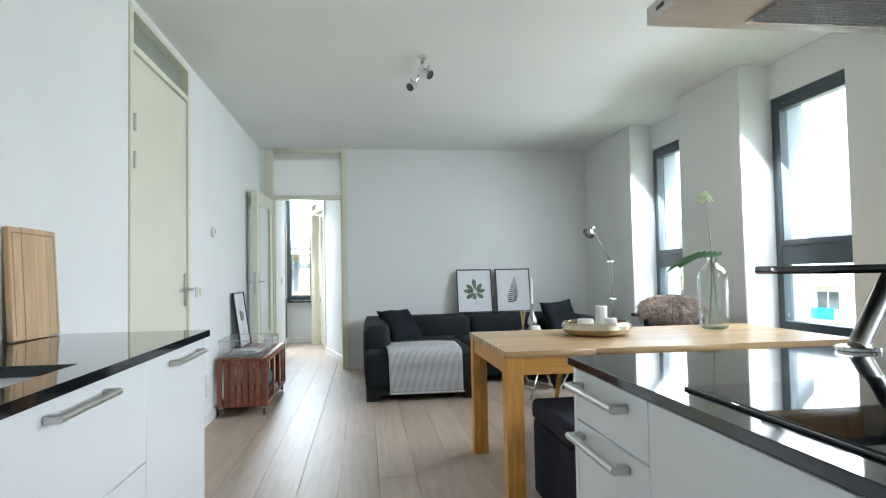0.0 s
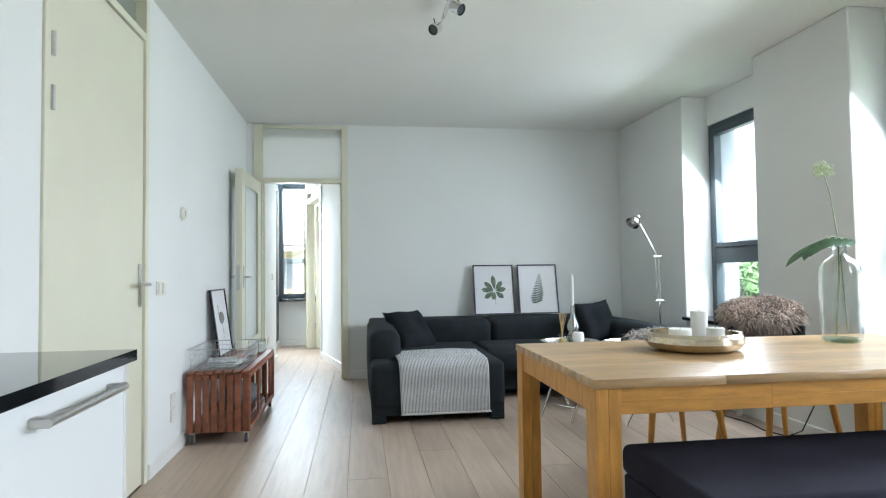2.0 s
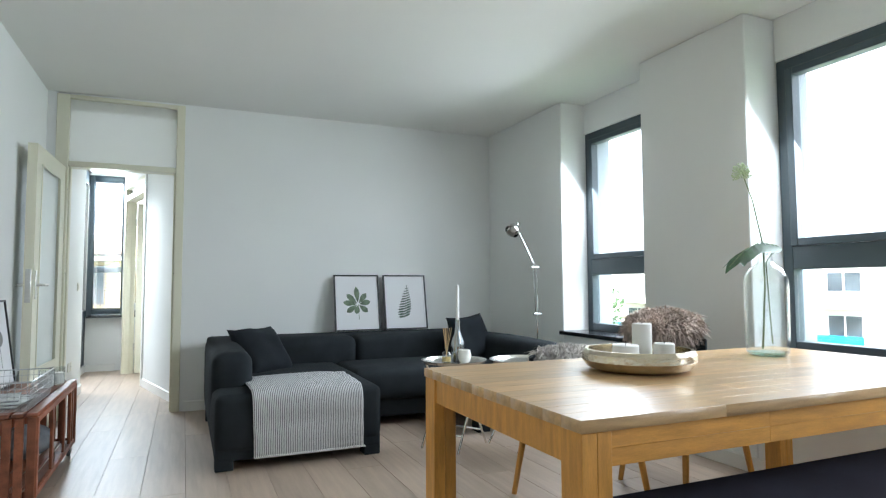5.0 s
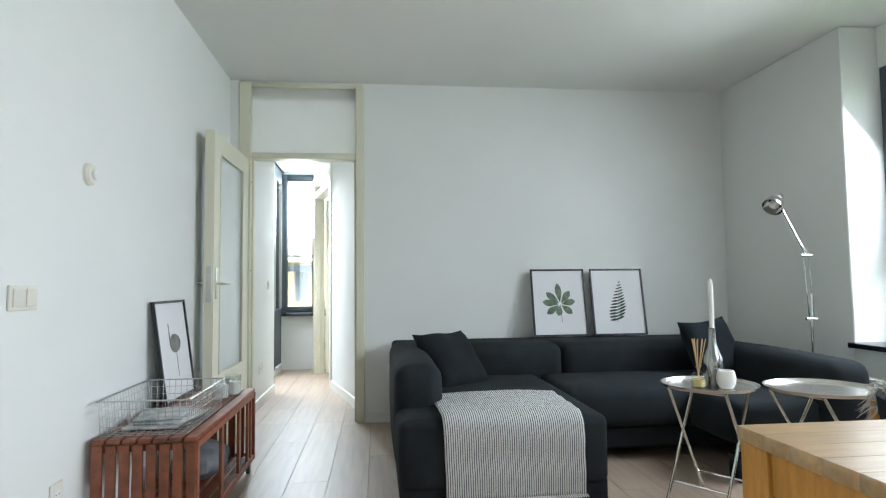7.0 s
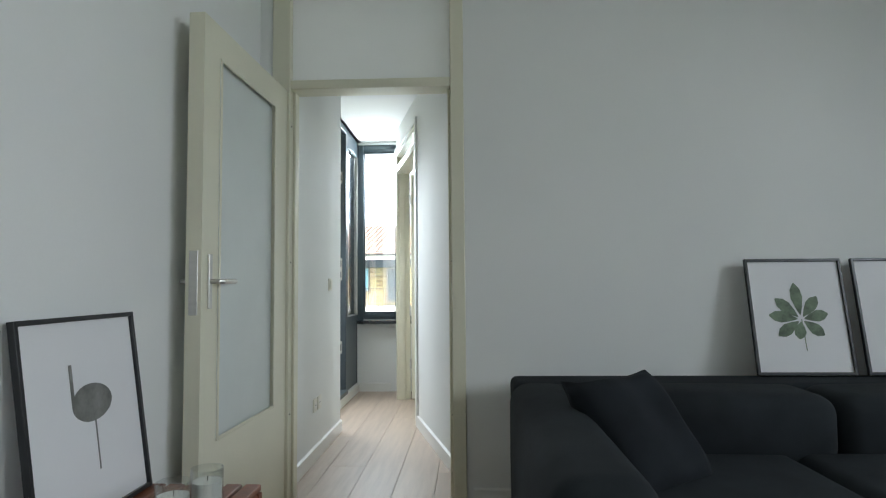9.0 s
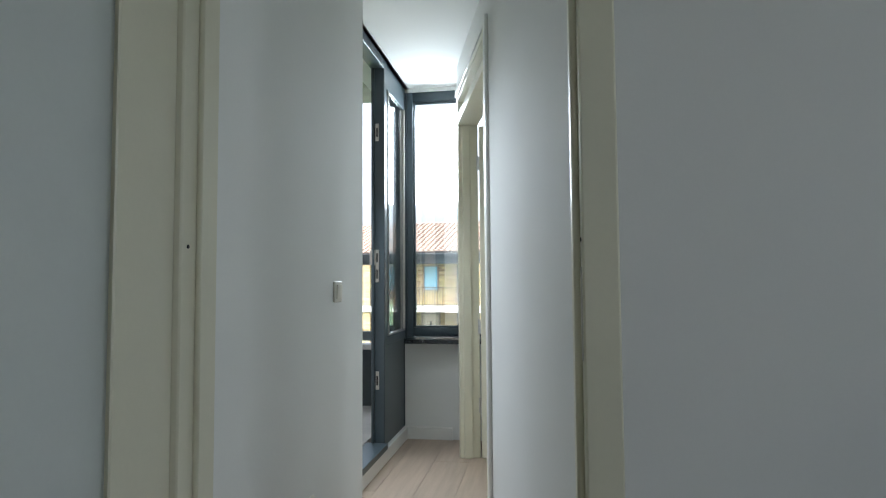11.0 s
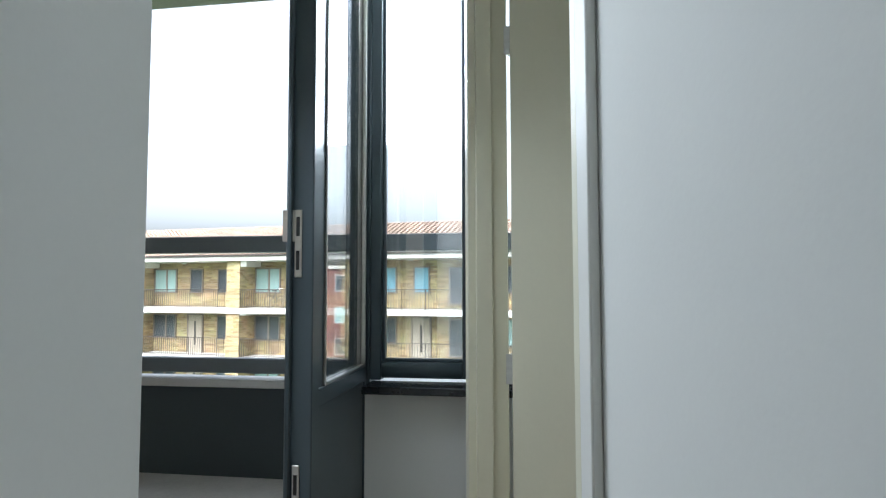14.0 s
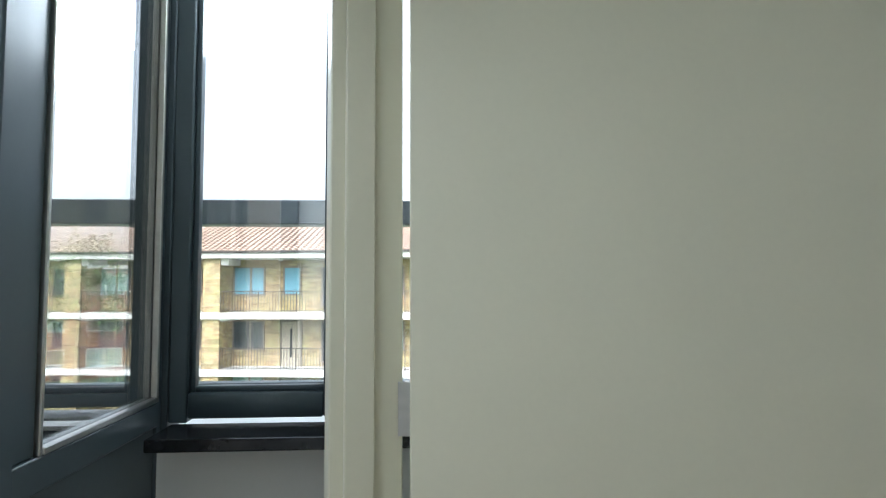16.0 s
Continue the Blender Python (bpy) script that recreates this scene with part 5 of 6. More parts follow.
for x in (C0.x, C1.x - 0.022):
    for z in (C0.z, C1.z - 0.048):
        part("rail", box((x, C0.y + 0.03, z), (x + 0.02, C1.y - 0.03, z + 0.028), 0.002, 1), M_MERB, cr)
    for y in (C0.y + 0.38, C0.y + 0.72):
        part("slat", box((x + 0.003, y, C0.z + 0.028), (x + 0.016, y + 0.045, C1.z - 0.048), 0.002, 1), M_MERB, cr)
for y in (C1.y - 0.10, C1.y - 0.17):
    part("slat", box((C1.x - 0.018, y, C0.z + 0.028), (C1.x - 0.005, y + 0.03, C1.z - 0.048), 0.002, 1), M_MERB, cr)
for i in range(7):
    x = C0.x + i * 0.0565
    part("top_slat", box((x, C0.y - 0.004, C1.z - 0.0195), (x + 0.047, C1.y + 0.004, C1.z), 0.003, 1), M_MERB, cr)
for i in range(6):
    x = C0.x + 0.01 + i * 0.063
    part("bottom_slat", box((x, C0.y + 0.02, C0.z + 0.004), (x + 0.05, C1.y - 0.02, C0.z + 0.018), 0.002, 1), M_MERB, cr)
for x in (C0.x + 0.03, C1.x - 0.03):
    for y in (C0.y + 0.035, C1.y - 0.035):
        cs2 = part("castor", boxes([((x - 0.018, y - 0.018, 0.066), (x + 0.018, y + 0.018, 0.0755)), ((x - 0.014, y - 0.012, 0.022), (x - 0.010, y + 0.016, 0.066)), ((x + 0.010, y - 0.012, 0.022), (x + 0.014, y + 0.016, 0.066))], 0.001, 1), M_STEEL, cr, "steel swivel castor")
        part("wheel", bm_rod(bmesh.new(), (x - 0.009, y + 0.004, 0.028), (x + 0.009, y + 0.004, 0.028), 0.027, seg=20), M_RUBBER, cs2)
wl = thing("wool_bundle", "grey felted wool bundle lying inside the crate", "bundle")
bm = bmesh.new()
bmesh.ops.create_uvsphere(bm, u_segments=20, v_segments=12, radius=1.0)
for v in bm.verts:
    q = 1 + 0.12 * noise.noise(v.co * 2.5)
    v.co = Vector((v.co.x * 0.13 * q, v.co.y * 0.20 * q, v.co.z * 0.088 * q)) + Vector((-1.06, 5.25, 0.186))
part("wool", bm, M_GREYWOOL, wl)

wb = thing("wire_basket", "galvanised wire basket holding grey magazines", "basket")
b0, b1, hh = Vector((-1.245, 4.585, C1.z + 0.002)), Vector((-0.925, 5.10, C1.z + 0.002)), 0.135


def rect(z, g):
    return [(b0.x - g, b0.y - g, z), (b1.x + g, b0.y - g, z), (b1.x + g, b1.y + g, z), (b0.x - g, b1.y + g, z)]


part("rim", bm_tube(bmesh.new(), rect(b0.z + hh, 0.012), 0.003, 8, True), M_WIRE, wb)
bm = bmesh.new()
for k in range(4):
    bm_tube(bm, rect(b0.z + 0.003 + k * hh / 4, 0.003 * k), 0.0013, 5, True)
for i in range(13):
    x = b0.x + (b1.x - b0.x) * i / 12
    for y, g in ((b0.y, -0.012), (b1.y, 0.012)):
        bm_rod(bm, (x, y, b0.z + 0.003), (x, y + g, b0.z + hh), 0.0012, seg=5)
for i in range(19):
    y = b0.y + (b1.y - b0.y) * i / 18
    for x, g in ((b0.x, -0.012), (b1.x, 0.012)):
        bm_rod(bm, (x, y, b0.z + 0.003), (x + g, y, b0.z + hh), 0.0012, seg=5)
    bm_rod(bm, (b0.x, y, b0.z + 0.003), (b1.x, y, b0.z + 0.003), 0.0012, seg=5)
for i in range(1, 12):
    x = b0.x + (b1.x - b0.x) * i / 12
    bm_rod(bm, (x, b0.y, b0.z + 0.003), (x, b1.y, b0.z + 0.003), 0.0012, seg=5)
part("wire_mesh", bm, M_WIRE, wb, smooth=None)
for i, (x, y, a, w, l2) in enumerate(((-1.10, 4.80, 4, 0.21, 0.29), (-1.06, 4.83, -7, 0.20, 0.27), (-1.11, 4.86, 10, 0.19, 0.26))):
    mg = thing("magazine", "thin grey magazine lying in the wire basket", "magazine", "magazines", Matrix.Translation((x, y, b0.z + 0.0055 + i * 0.0085)) @ Matrix.Rotation(radians(a), 4, "Z"))
    part("cover", box((-w / 2, -l2 / 2, 0), (w / 2, l2 / 2, 0.0075), 0.002, 1), M_MAG, mg)
print_frame("framed_print", "black-framed grey print leaning on the white wall", Matrix.Translation((-1.205, 5.15, C1.z + 0.001)) @ Matrix.Rotation(radians(90), 4, "Z") @ Matrix.Rotation(radians(-8), 4, "X"), 0.465, 0.505, draw_plain)
for x, y in ((-0.985, 5.33), (-0.95, 5.44)):
    j = thing("candle_jar", "clear glass jar with a white candle", "candle jar", "candle jars on the crate", Matrix.Translation((x, y, C1.z + 0.001)))
    part("jar", bm_turn(bmesh.new(), [(0, 0.0), (0.038, 0), (0.041, 0.004), (0.041, 0.105), (0.038, 0.105), (0.038, 0.008), (0, 0.008)], seg=28), M_CLEAR, j)
    part("wax", bm_turn(bmesh.new(), [(0, 0.009), (0.0372, 0.009), (0.0372, 0.072), (0, 0.070)], seg=24), M_WAX, j)
    part("wick", bm_rod(bmesh.new(), (0, 0, 0.068), (0.002, 0, 0.085), 0.001, seg=5), M_BLACKPLASTIC, j)


# ---- fittings ----
def plate(name, label, m, gangs, category="light switch"):
    """A wall plate in the local xz plane, facing -y."""
    s = thing(name, label, category, "", m)
    w = 0.08 if gangs == 1 else 0.151
    part("plate", box((-w / 2, -0.010, -0.04), (w / 2, 0.0, 0.04), 0.006, 3), M_PLASTIC, s)
    for g in range(gangs):
        x = (g - (gangs - 1) / 2) * 0.071
        part("rocker", box((x - 0.028, -0.015, -0.028), (x + 0.028, -0.0098, 0.028), 0.003, 2, Matrix.Rotation(radians(2), 4, "X")), M_PLASTIC, s)
    return s


def socket(m, label):
    s = thing("wall_socket", label, "socket", "wall sockets", m)
    part("plate", box((-0.04, -0.009, -0.04), (0.04, 0.0, 0.04), 0.006, 3), M_PLASTIC, s)
    part("well", bm_rod(bmesh.new(), (0, -0.0095, 0), (0, -0.006, 0), 0.021, seg=24), M_TRIM, s)
    for o in (-0.0095, 0.0095):
        # Pin holes are not sunk; black discs give their shade.
        part("hole", bm_rod(bmesh.new(), (o, -0.0100, 0), (o, -0.0094, 0), 0.0025, seg=8), M_BLACKPLASTIC, s)


on_left = Matrix.Rotation(radians(90), 4, "Z")
plate("light_switch", "ivory double light switch beside the closed door", Matrix.Translation((XL, 4.125, 1.008)) @ on_left, 2)
th = thing("thermostat", "round white wall thermostat", "thermostat", "", Matrix.Translation((XL, 4.535, 1.470)) @ on_left)
bm = bm_turn(bmesh.new(), [(0, 0), (0.043, 0), (0.043, 0.012), (0.036, 0.022), (0.0, 0.022)], seg=36)
bmesh.ops.transform(bm, matrix=Matrix.Rotation(radians(90), 4, "X"), verts=bm.verts)
part("dial", bm, M_PLASTIC, th)
bm = bm_turn(bmesh.new(), [(0.020, 0.0222), (0.020, 0.032), (0.017, 0.034), (0, 0.034)], seg=30)
bmesh.ops.transform(bm, matrix=Matrix.Rotation(radians(90), 4, "X"), verts=bm.verts)
part("knob", bm, M_TRIM, th)
for z in (0.245, 0.33):
    socket(Matrix.Translation((XL, 4.355, z)) @ on_left, "ivory wall socket low on the white wall")
on_right = Matrix.Rotation(radians(-90), 4, "Z")
socket(Matrix.Translation((XR, 3.905, 0.274)) @ on_right, "ivory wall socket with a black plug in it")
for y in (7.46, 7.56):
    socket(Matrix.Translation((XH, y, 0.325)) @ on_left, "ivory wall socket low in the hall")
plate("light_switch", "single ivory light switch in the hall", Matrix.Translation((XH, 7.835, 1.041)) @ on_left, 1)

# ceiling spot with two heads
sp = thing("ceiling_spotlight", "chrome ceiling bar with two spot heads", "spotlight")
part("rose", bm_turn(bmesh.new(), [(0, 0), (0.03, 0), (0.03, -0.022), (0, -0.026)], (0.325, 3.62, ZC - 0.0005), 28), M_CHROME, sp)
part("bar", box((0.313, 3.60, ZC - 0.036), (0.337, 3.98, ZC - 0.024), 0.004, 2), M_CHROME, sp)
for hx, hy, tx, ty in ((0.35, 3.68, 0.48, 3.56), (0.285, 3.96, 0.17, 3.84)):
    part("arm", bm_rod(bmesh.new(), (0.325, hy, ZC - 0.03), (hx, hy, ZC - 0.10), 0.006), M_CHROME, sp)
    m2 = look((hx, hy, ZC - 0.095), (tx, ty, ZC - 0.21))
    bm = bm_turn(bmesh.new(), [(0.0, 0.03), (0.022, 0.03), (0.032, 0.01), (0.034, -0.045), (0.031, -0.045), (0.029, -0.01), (0.0, -0.005)], seg=28)
    bmesh.ops.transform(bm, matrix=m2, verts=bm.verts)
    hd = part("spot_head", bm, M_CHROME, sp)
    bm = bm_rod(bmesh.new(), (0, 0, -0.035), (0, 0, -0.03), 0.028, seg=20)
    bmesh.ops.transform(bm, matrix=m2, verts=bm.verts)
    part("lens", bm, M_FARGLASS, hd)
    bm = bm_rod(bmesh.new(), (0, 0.03, 0.0), (0, 0.055, 0.0), 0.003, seg=8)
    bmesh.ops.transform(bm, matrix=m2, verts=bm.verts)
    part("lever", bm, M_BLACKPLASTIC, hd)


# ---- outside ----
GZ = -6.15
structure("ground", box((-150, -120, GZ - 0.3), (250, 260, GZ)), M_GRASS, "mown green lawn around the blocks", "ground")
structure("pavement", boxes([((-60, 24, GZ), (40, 27, GZ + 0.03)), ((14, 27, GZ), (17, 80, GZ + 0.03)), ((12, -60, GZ), (18, 24, GZ + 0.03))]), M_PAVE, "grey paved path across the lawn", "pavement")

UA = radians(-8)
B0 = Matrix.Translation((-16.9, 38.6, 0)) @ Matrix.Rotation(UA, 4, "Z")
BAY, SLABS, EAVE = 7.03, (-0.49, -3.18, -5.88), 2.40
apt = thing("apartment_building", "yellow brick gallery flats with an orange tiled roof", "building", at=B0)
PILLARS = [-0.24 + BAY * k for k in range(-5, 4)]
S_FROM, S_TO = PILLARS[0] - 0.43, PILLARS[-1] + 0.43


def bpart(name, bm, material, parent=None, label="", smooth=None):
    ob = part(name, bm, material, parent or apt, label, smooth)
    return ob


bpart("wall", box((S_FROM, 1.5, GZ), (S_TO, 9.5, EAVE + 0.1)), M_YBRICK)
for z in SLABS[:2]:
    bpart("gallery_slab", box((S_FROM, -0.12, z), (S_TO + 0.1, 1.5, z + 0.30), 0.01, 1), M_SLAB, label="white concrete gallery edge")
bpart("eave", box((S_FROM, -0.25, EAVE), (S_TO + 0.2, 1.6, EAVE + 0.27), 0.01, 1), M_SLAB, label="white eave board")
bpart("gutter", box((S_FROM, -0.36, EAVE + 0.24), (S_TO + 0.2, -0.22, EAVE + 0.34), 0.02, 1), M_BAR)
for s in PILLARS:
    bpart("pillar", box((s - 0.42, 0.0, GZ), (s + 0.42, 1.5, EAVE)), M_YBRICK)
# tiled roof: rows of rounded tiles
bm = bmesh.new()
n_rows, run, rise = 20, 5.6, 2.1
cols = int((S_TO + 0.4 - S_FROM) / 0.10)
for r in range(n_rows):
    f0, f1 = r / n_rows, (r + 1.12) / n_rows
    va, vb = [], []
    for c in range(cols + 1):
        u = S_FROM + c * 0.10
        w = 0.035 * math.sin(c * math.pi / 1.5)
        va.append(bm.verts.new((u, -0.35 + f0 * run, EAVE + 0.33 + f0 * rise + w + 0.05)))
        vb.append(bm.verts.new((u, -0.35 + f1 * run, EAVE + 0.33 + f1 * rise + w)))
    for c in range(cols):
        bm.faces.new((va[c], va[c + 1], vb[c + 1], vb[c]))
roof = bpart("roof", bm, M_TILE, label="orange clay pantile roof", smooth=60)
bpart("roof_back", boxes([((S_FROM, 5.2, EAVE), (S_TO, 5.3, EAVE + 0.3 + rise))]), M_TILE)
for fs, fz in ((-15.96, 4.78), (-14.14, 5.33)):
    bpart("flue", bm_rod(bmesh.new(), (fs, 4.3, 4.2), (fs, 4.3, fz), 0.15), M_BAR, roof)


def far_window(s0, s1, z0, z1, fill, split=0.5):
    w = bpart("window", box((s0 + 0.05, 1.44, z0 + 0.05), (s1 - 0.05, 1.50, z1 - 0.05)), fill)
    rows = [((s0, 1.40, z0), (s0 + 0.07, 1.52, z1)), ((s1 - 0.07, 1.40, z0), (s1, 1.52, z1)), ((s0, 1.40, z1 - 0.07), (s1, 1.52, z1)), ((s0 - 0.03, 1.36, z0 - 0.03), (s1 + 0.03, 1.52, z0 + 0.05))]
    if split:
        m = s0 + (s1 - s0) * split
        rows.append(((m - 0.05, 1.40, z0), (m + 0.05, 1.52, z1)))
    bpart("frame", boxes(rows), M_FRAMEG, w)


def far_door(s0, z):
    d = bpart("door", box((s0, 1.42, z), (s0 + 0.95, 1.50, z + 2.2)), M_DOORG)
    bpart("frame", boxes([((s0 - 0.07, 1.38, z), (s0, 1.52, z + 2.28)), ((s0 + 0.95, 1.38, z), (s0 + 1.02, 1.52, z + 2.28)), ((s0, 1.38, z + 2.2), (s0 + 0.95, 1.52, z + 2.28))]), M_FRAMEG, d)
    bpart("glazing_strip", box((s0 + 0.43, 1.40, z + 0.45), (s0 + 0.53, 1.43, z + 1.85)), M_BLACKPLASTIC, d)


def railing(s0, s1, z):
    """Steel balusters of one bay on a gallery."""
    ob = bpart("railing", boxes([((s0, 0.02, z + 1.0), (s1, 0.06, z + 1.04)), ((s0, 0.02, z + 0.08), (s1, 0.06, z + 0.11))]), M_BAR)
    bm = bmesh.new()
    n = int((s1 - s0) / 0.14)
    for i in range(n + 1):
        u = s0 + (s1 - s0) * i / n
        w = 0.025 if i % 13 == 0 else 0.011
        bm_box(bm, (u - w, 0.03, z), (u + w, 0.05, z + 1.0))
    bpart("balusters", bm, M_BAR, ob)


fills = [M_CURTAIN, M_FARGLASS, M_CURTAIN, M_FARGLASS, M_FARGLASS]
for k, (p0, p1) in enumerate(zip(PILLARS, PILLARS[1:]), -5):
    for j, z in enumerate((-0.19, -2.88, -5.58)):
        q = k * 3 + j + 20
        fa = M_BLIND if (k == 1 and j == 0) else M_FARGLASS if (k == 1 and j == 1) else fills[q % 5]
        far_window(p0 + 0.45, p0 + 2.08, z + 0.83, z + 2.23, fa, 0.56)
        if j == 0 and k in (1, -1, -4):
            far_window(p0 + 3.02, p0 + 3.92, z + 0.83, z + 2.23, M_BLIND if k == 1 else fills[(q + 1) % 5], 0)
        else:
            far_door(p0 + 2.98, z)
        far_window(p0 + 4.95, p0 + 5.85, z + (0.25 if k == 1 else 0.83), z + 2.2, M_FARGLASS, 0)
        far_window(p0 + 6.30, p0 + 6.78, z + 0.83, z + 2.2, M_CURTAIN if q % 2 else M_FARGLASS, 0)
        if j < 2:
            railing(p0 + 0.44, p1 - 0.44, z)
            bpart("lamp", bm_turn(bmesh.new(), [(0.0, -0.10), (0.10, -0.08), (0.15, 0.0)], (p0 + 3.1, 0.8, z + 2.57)), M_SLAB)
            bpart("beam", box((p0 + 0.42, 0.05, z + 2.28), (p0 + 0.80, 1.45, z + 2.58)), M_SLAB, label="pale concrete beam end")


def bicycle(m):
    """An upright town bicycle, wheels in the local xz plane."""
    b = thing("bicycle", "dark town bicycle parked on the brick gallery", "bicycle", at=m)
    for x in (0.0, 1.08):
        w = part("wheel", bm_tube(bmesh.new(), [(x + 0.33 * math.cos(a * 0.2618), 0, 0.34 + 0.33 * math.sin(a * 0.2618)) for a in range(24)], 0.018, 6, True), M_BLACKPLASTIC, b)
        bm = bmesh.new()
        for a in range(10):
            bm_rod(bm, (x, 0, 0.34), (x + 0.32 * math.cos(a * 0.628), 0, 0.34 + 0.32 * math.sin(a * 0.628)), 0.003, seg=4)
        part("spokes", bm, M_WIRE, w)
    bm = bmesh.new()
    for p, q in (((0, 0, 0.34), (0.45, 0, 0.32)), ((0, 0, 0.34), (0.36, 0, 0.80)), ((0.45, 0, 0.32), (0.34, 0, 0.92)), ((0.45, 0, 0.32), (0.94, 0, 0.78)), ((0.37, 0, 0.78), (0.92, 0, 0.86)), ((1.08, 0, 0.34), (0.90, 0, 1.0))):
        bm_rod(bm, p, q, 0.018, seg=8)
    part("bike_frame", bm, M_BAR, b)
    part("saddle", box((0.20, -0.08, 0.92), (0.46, 0.08, 0.98), 0.03, 3), M_BLACKPLASTIC, b)
    part("handlebar", bm_tube(bmesh.new(), [(0.72, -0.28, 1.04), (0.90, -0.20, 1.06), (0.92, 0, 1.02), (0.90, 0.20, 1.06), (0.72, 0.28, 1.04)], 0.014, 8), M_CHROME, b)


bicycle(B0 @ Matrix.Translation((1.85, 0.35, -0.19)))
bicycle(B0 @ Matrix.Translation((2.5, 0.55, -0.19)) @ Matrix.Rotation(radians(4), 4, "Z"))


def block(name, label, m, w, d, h, wall, floors, step, win_w, frame_mat, balcony=None):
    """A plain block of flats with window rows, front along local x facing -y."""
    b = thing(name, label, "building", at=m)
    part("wall", box((0, 0, 0), (w, d, h)), wall, b, smooth=None)
    part("roof", box((-0.2, -0.2, h), (w + 0.2, d + 0.2, h + 0.3)), M_SLAB, b, smooth=None)
    n = int(w / step)
    for f in range(floors):
        z = f * h / floors
        for i in range(n):
            u = i * step + (step - win_w) / 2
            fill = (M_FARGLASS, M_CURTAIN, M_FARGLASS)[(i * 2 + f) % 3]
            wd = part("window", box((u, -0.03, z + 0.9), (u + win_w, 0.02, z + 2.3)), fill, b, smooth=None)
            part("frame", boxes([((u - 0.08, -0.07, z + 0.82), (u + win_w + 0.08, -0.01, z + 0.9)), ((u - 0.08, -0.07, z + 2.3), (u + win_w + 0.08, -0.01, z + 2.38)), ((u - 0.08, -0.07, z + 0.9), (u, -0.01, z + 2.3)),
                                 ((u + win_w, -0.07, z + 0.9), (u + win_w + 0.08, -0.01, z + 2.3)), ((u + win_w * 0.5 - 0.05, -0.07, z + 0.9), (u + win_w * 0.5 + 0.05, -0.01, z + 2.3))]), frame_mat, wd, smooth=None)
            if balcony and i % 2 == 0:
                bc = part("balcony", box((u - 0.6, -1.3, z + 0.0), (u + win_w + 0.6, 0.0, z + 0.18)), M_SLAB, b, smooth=None)
                part("front_panel", box((u - 0.6, -1.3, z + 0.18), (u + win_w + 0.6, -1.24, z + 1.1)), M_BLUEPANEL if (i // 2 + f) % 2 else M_SLAB, bc, smooth=None)
    return b


block("brick_flats", "red brick flats with white window frames on a lawn", Matrix.Translation((13, 62, GZ)) @ Matrix.Rotation(radians(-22), 4, "Z"), 40, 10, 8.7, M_RBRICK, 3, 4.0, 2.4, M_SLAB)
block("rendered_flats", "cream rendered flats with white and blue balconies", Matrix.Translation((34, 62, GZ)) @ Matrix.Rotation(radians(-82), 4, "Z"), 84, 10, 8.4, M_CREAMWALL, 3, 4.2, 2.0, M_SLAB, True)


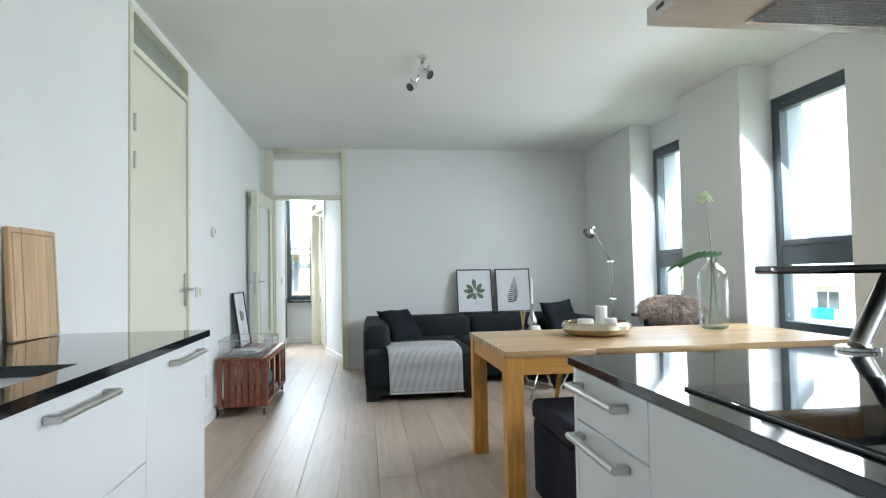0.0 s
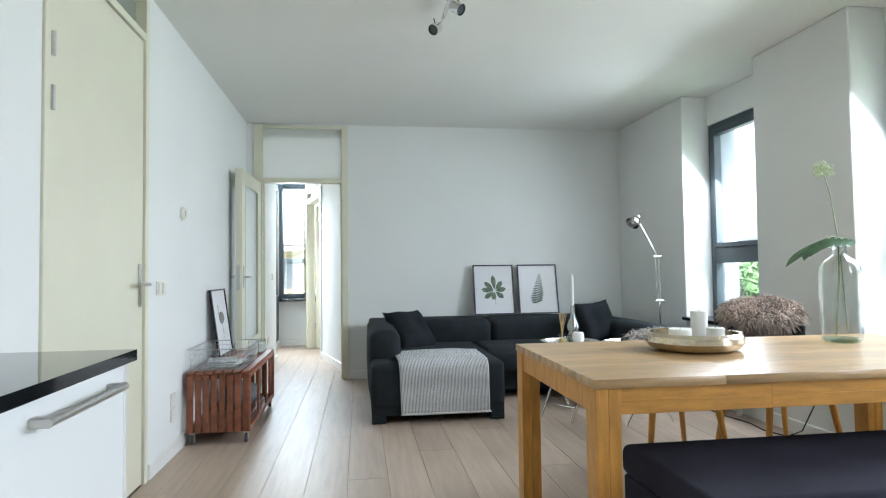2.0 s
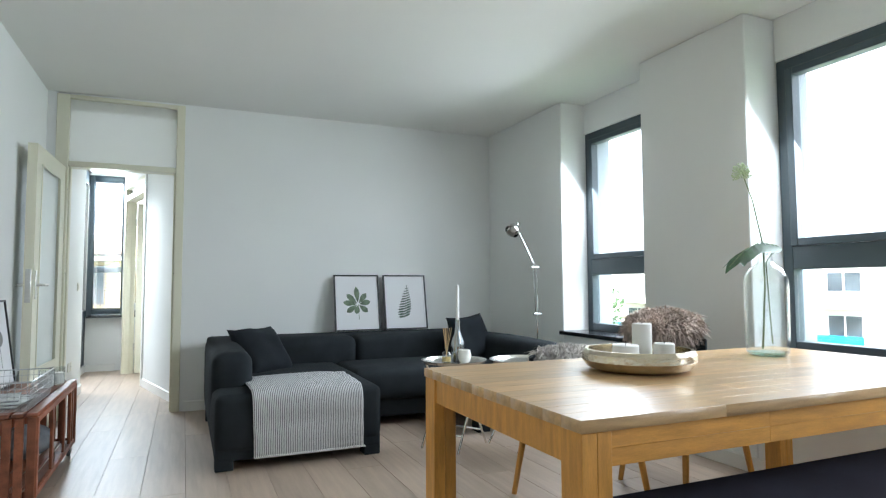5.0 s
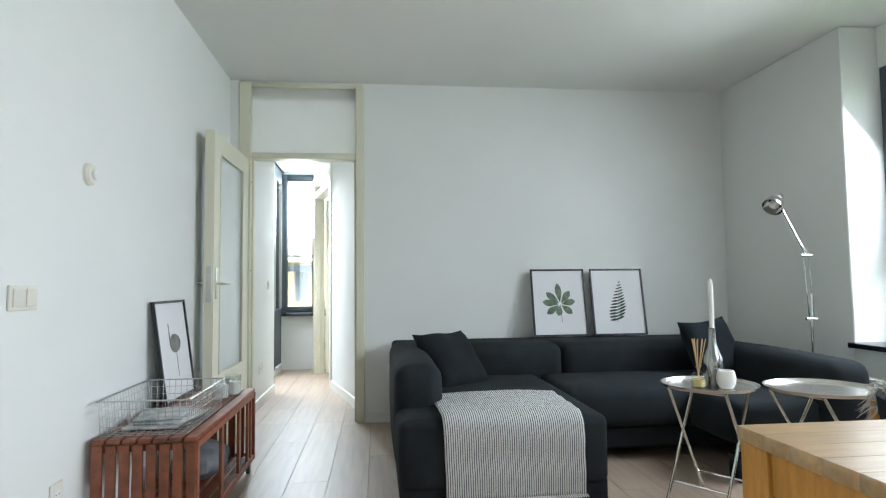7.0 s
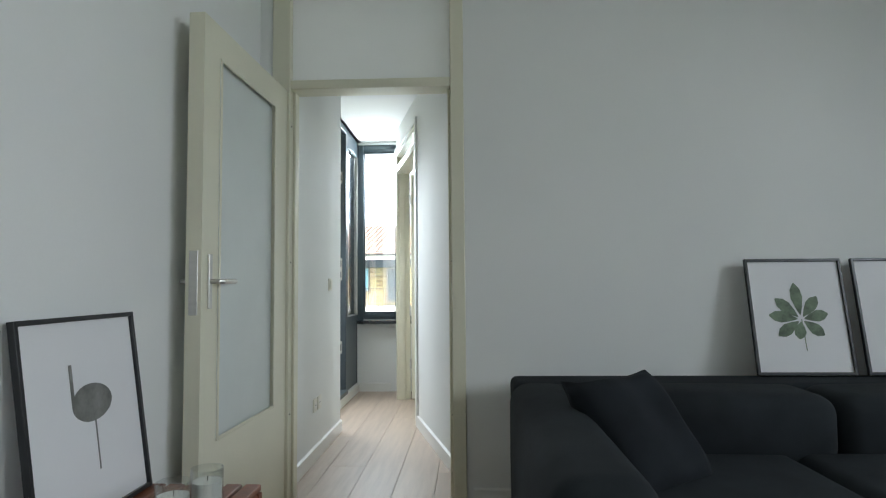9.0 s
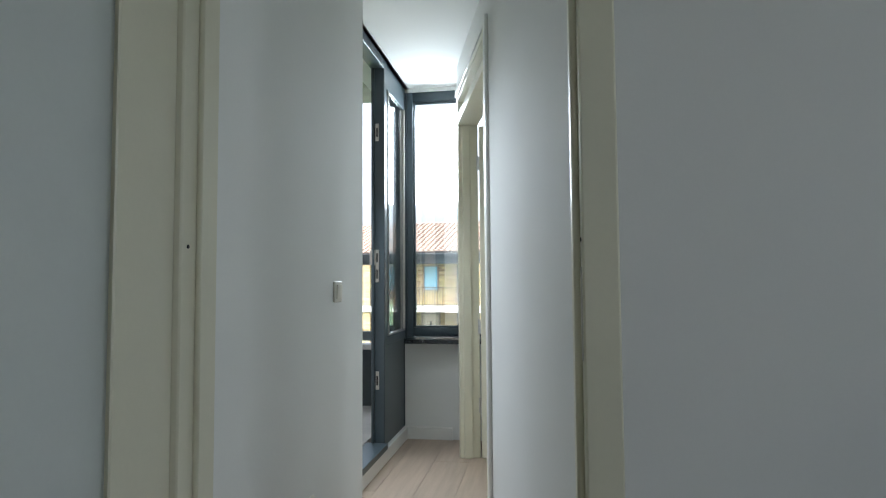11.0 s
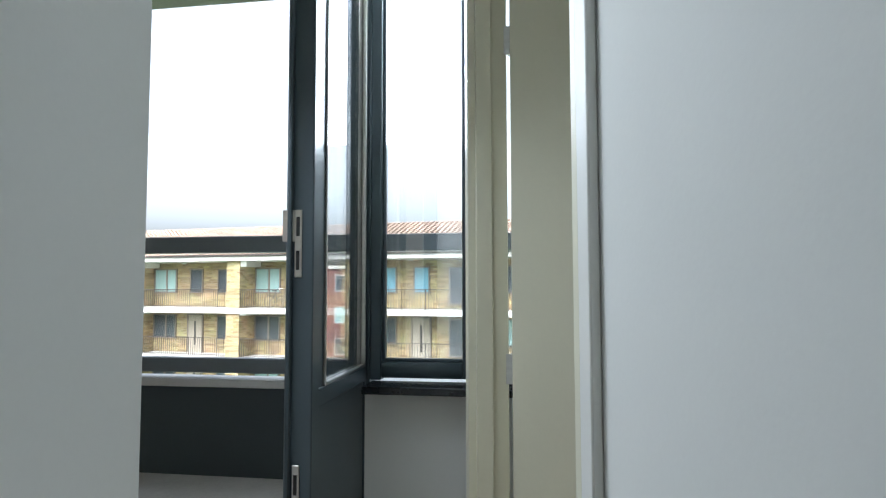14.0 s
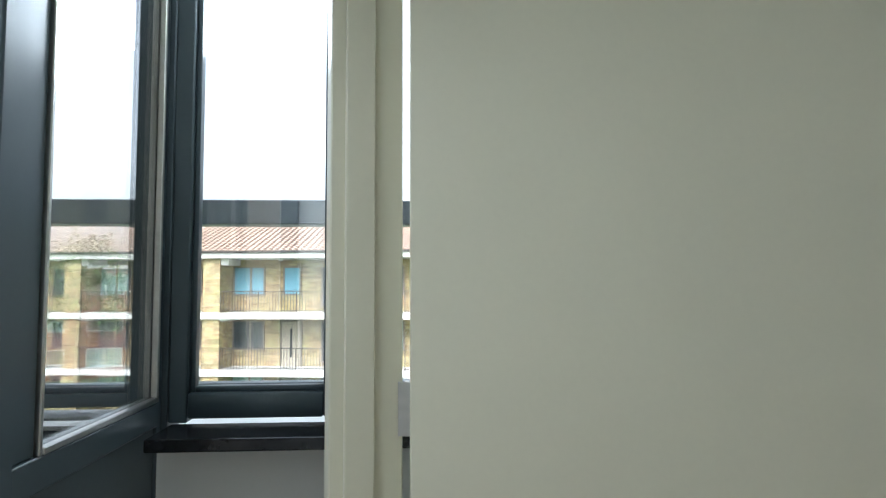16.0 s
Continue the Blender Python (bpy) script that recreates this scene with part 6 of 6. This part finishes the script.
def tree(name, at, h, r, seed):
    """A trunk with limbs and a crown of many leaves."""
    rnd = random.Random(seed)
    t = thing(name, "leafy green tree on the lawn", "tree", "trees outside", Matrix.Translation(at))
    bm = bm_tube(bmesh.new(), [(0, 0, 0), (0.1, 0, h * 0.3), (0, 0.1, h * 0.55), (0.05, 0, h * 0.8)], [0.25, 0.18, 0.12, 0.05], 8)
    tips = []
    for i in range(9):
        a, z = i * 2.4, h * (0.35 + 0.05 * i)
        e = Vector((math.cos(a) * r * 0.6, math.sin(a) * r * 0.6, z + h * 0.16))
        bm_tube(bm, [(0, 0, z), e * 0.5 + Vector((0, 0, z * 0.5)), e], [0.08, 0.05, 0.02], 6)
        tips.append(e)
    part("trunk", bm, M_BARK, t)
    verts, faces = [], []
    clumps = [e + Vector((rnd.gauss(0, r * 0.25), rnd.gauss(0, r * 0.25), rnd.gauss(0, h * 0.06))) for e in tips for _ in range(5)]
    for c in clumps:
        for _ in range(90):
            p = c + Vector((rnd.gauss(0, r * 0.16), rnd.gauss(0, r * 0.16), rnd.gauss(0, r * 0.14)))
            a, b = Vector((rnd.uniform(-1, 1), rnd.uniform(-1, 1), rnd.uniform(-1, 1))) * 0.16, Vector((rnd.uniform(-1, 1), rnd.uniform(-1, 1), rnd.uniform(-1, 1))) * 0.12
            k = len(verts)
            verts += [p - a, p + b, p + a, p - b]
            faces.append((k, k + 1, k + 2, k + 3))
    me = bpy.data.meshes.new("crown")
    me.from_pydata([tuple(v) for v in verts], [], faces)
    me.materials.append(M_CROWN)
    cr = new("crown", me)
    cr.parent = t


tree("tree", (21, 52, GZ), 10.5, 3.2, 3)
tree("tree", (29, 55, GZ), 11.5, 3.6, 4)
tree("tree", (22, 33, GZ), 8.0, 2.6, 5)

# ---- floor planks, last ----
PW, GAP = 0.21, 0.0018
cols = []
x = XL
while x < XR:
    cols.append((x, min(x + PW, XR)))
    x += PW
plank_cache = {}


def plank(w, length):
    key = (round(w, 3), round(length, 3))
    if key not in plank_cache:
        plank_cache[key] = mesh_of("plank", box((GAP / 2, GAP / 2, -0.012), (w - GAP / 2, length - GAP / 2, 0.0), 0.0008, 1), M_PLANK)
    return plank_cache[key]


for i, (xa, xb) in enumerate(cols):
    y = YF - (i * 0.83) % 2.1
    while y < YB + 0.05:
        y0, y1 = max(y, YF), min(y + 2.1, YB + 0.05)
        if y1 - y0 > 0.05:
            piece("plank", plank(xb - xa, y1 - y0), floor, Matrix.Translation((xa, y0, 0)))
        y += 2.1
for i in range(20):
    xa = -1.60 + (i * PW) + 0.1
    y = YB + 0.05 - (i * 0.67) % 1.9
    while y < YW:
        y0, y1 = max(y, YB + 0.05), min(y + 1.9, YW)
        if y1 - y0 > 0.05 and xa < 2.5:
            piece("plank", plank(PW, y1 - y0), floor, Matrix.Translation((xa, y0, 0)))
        y += 1.9
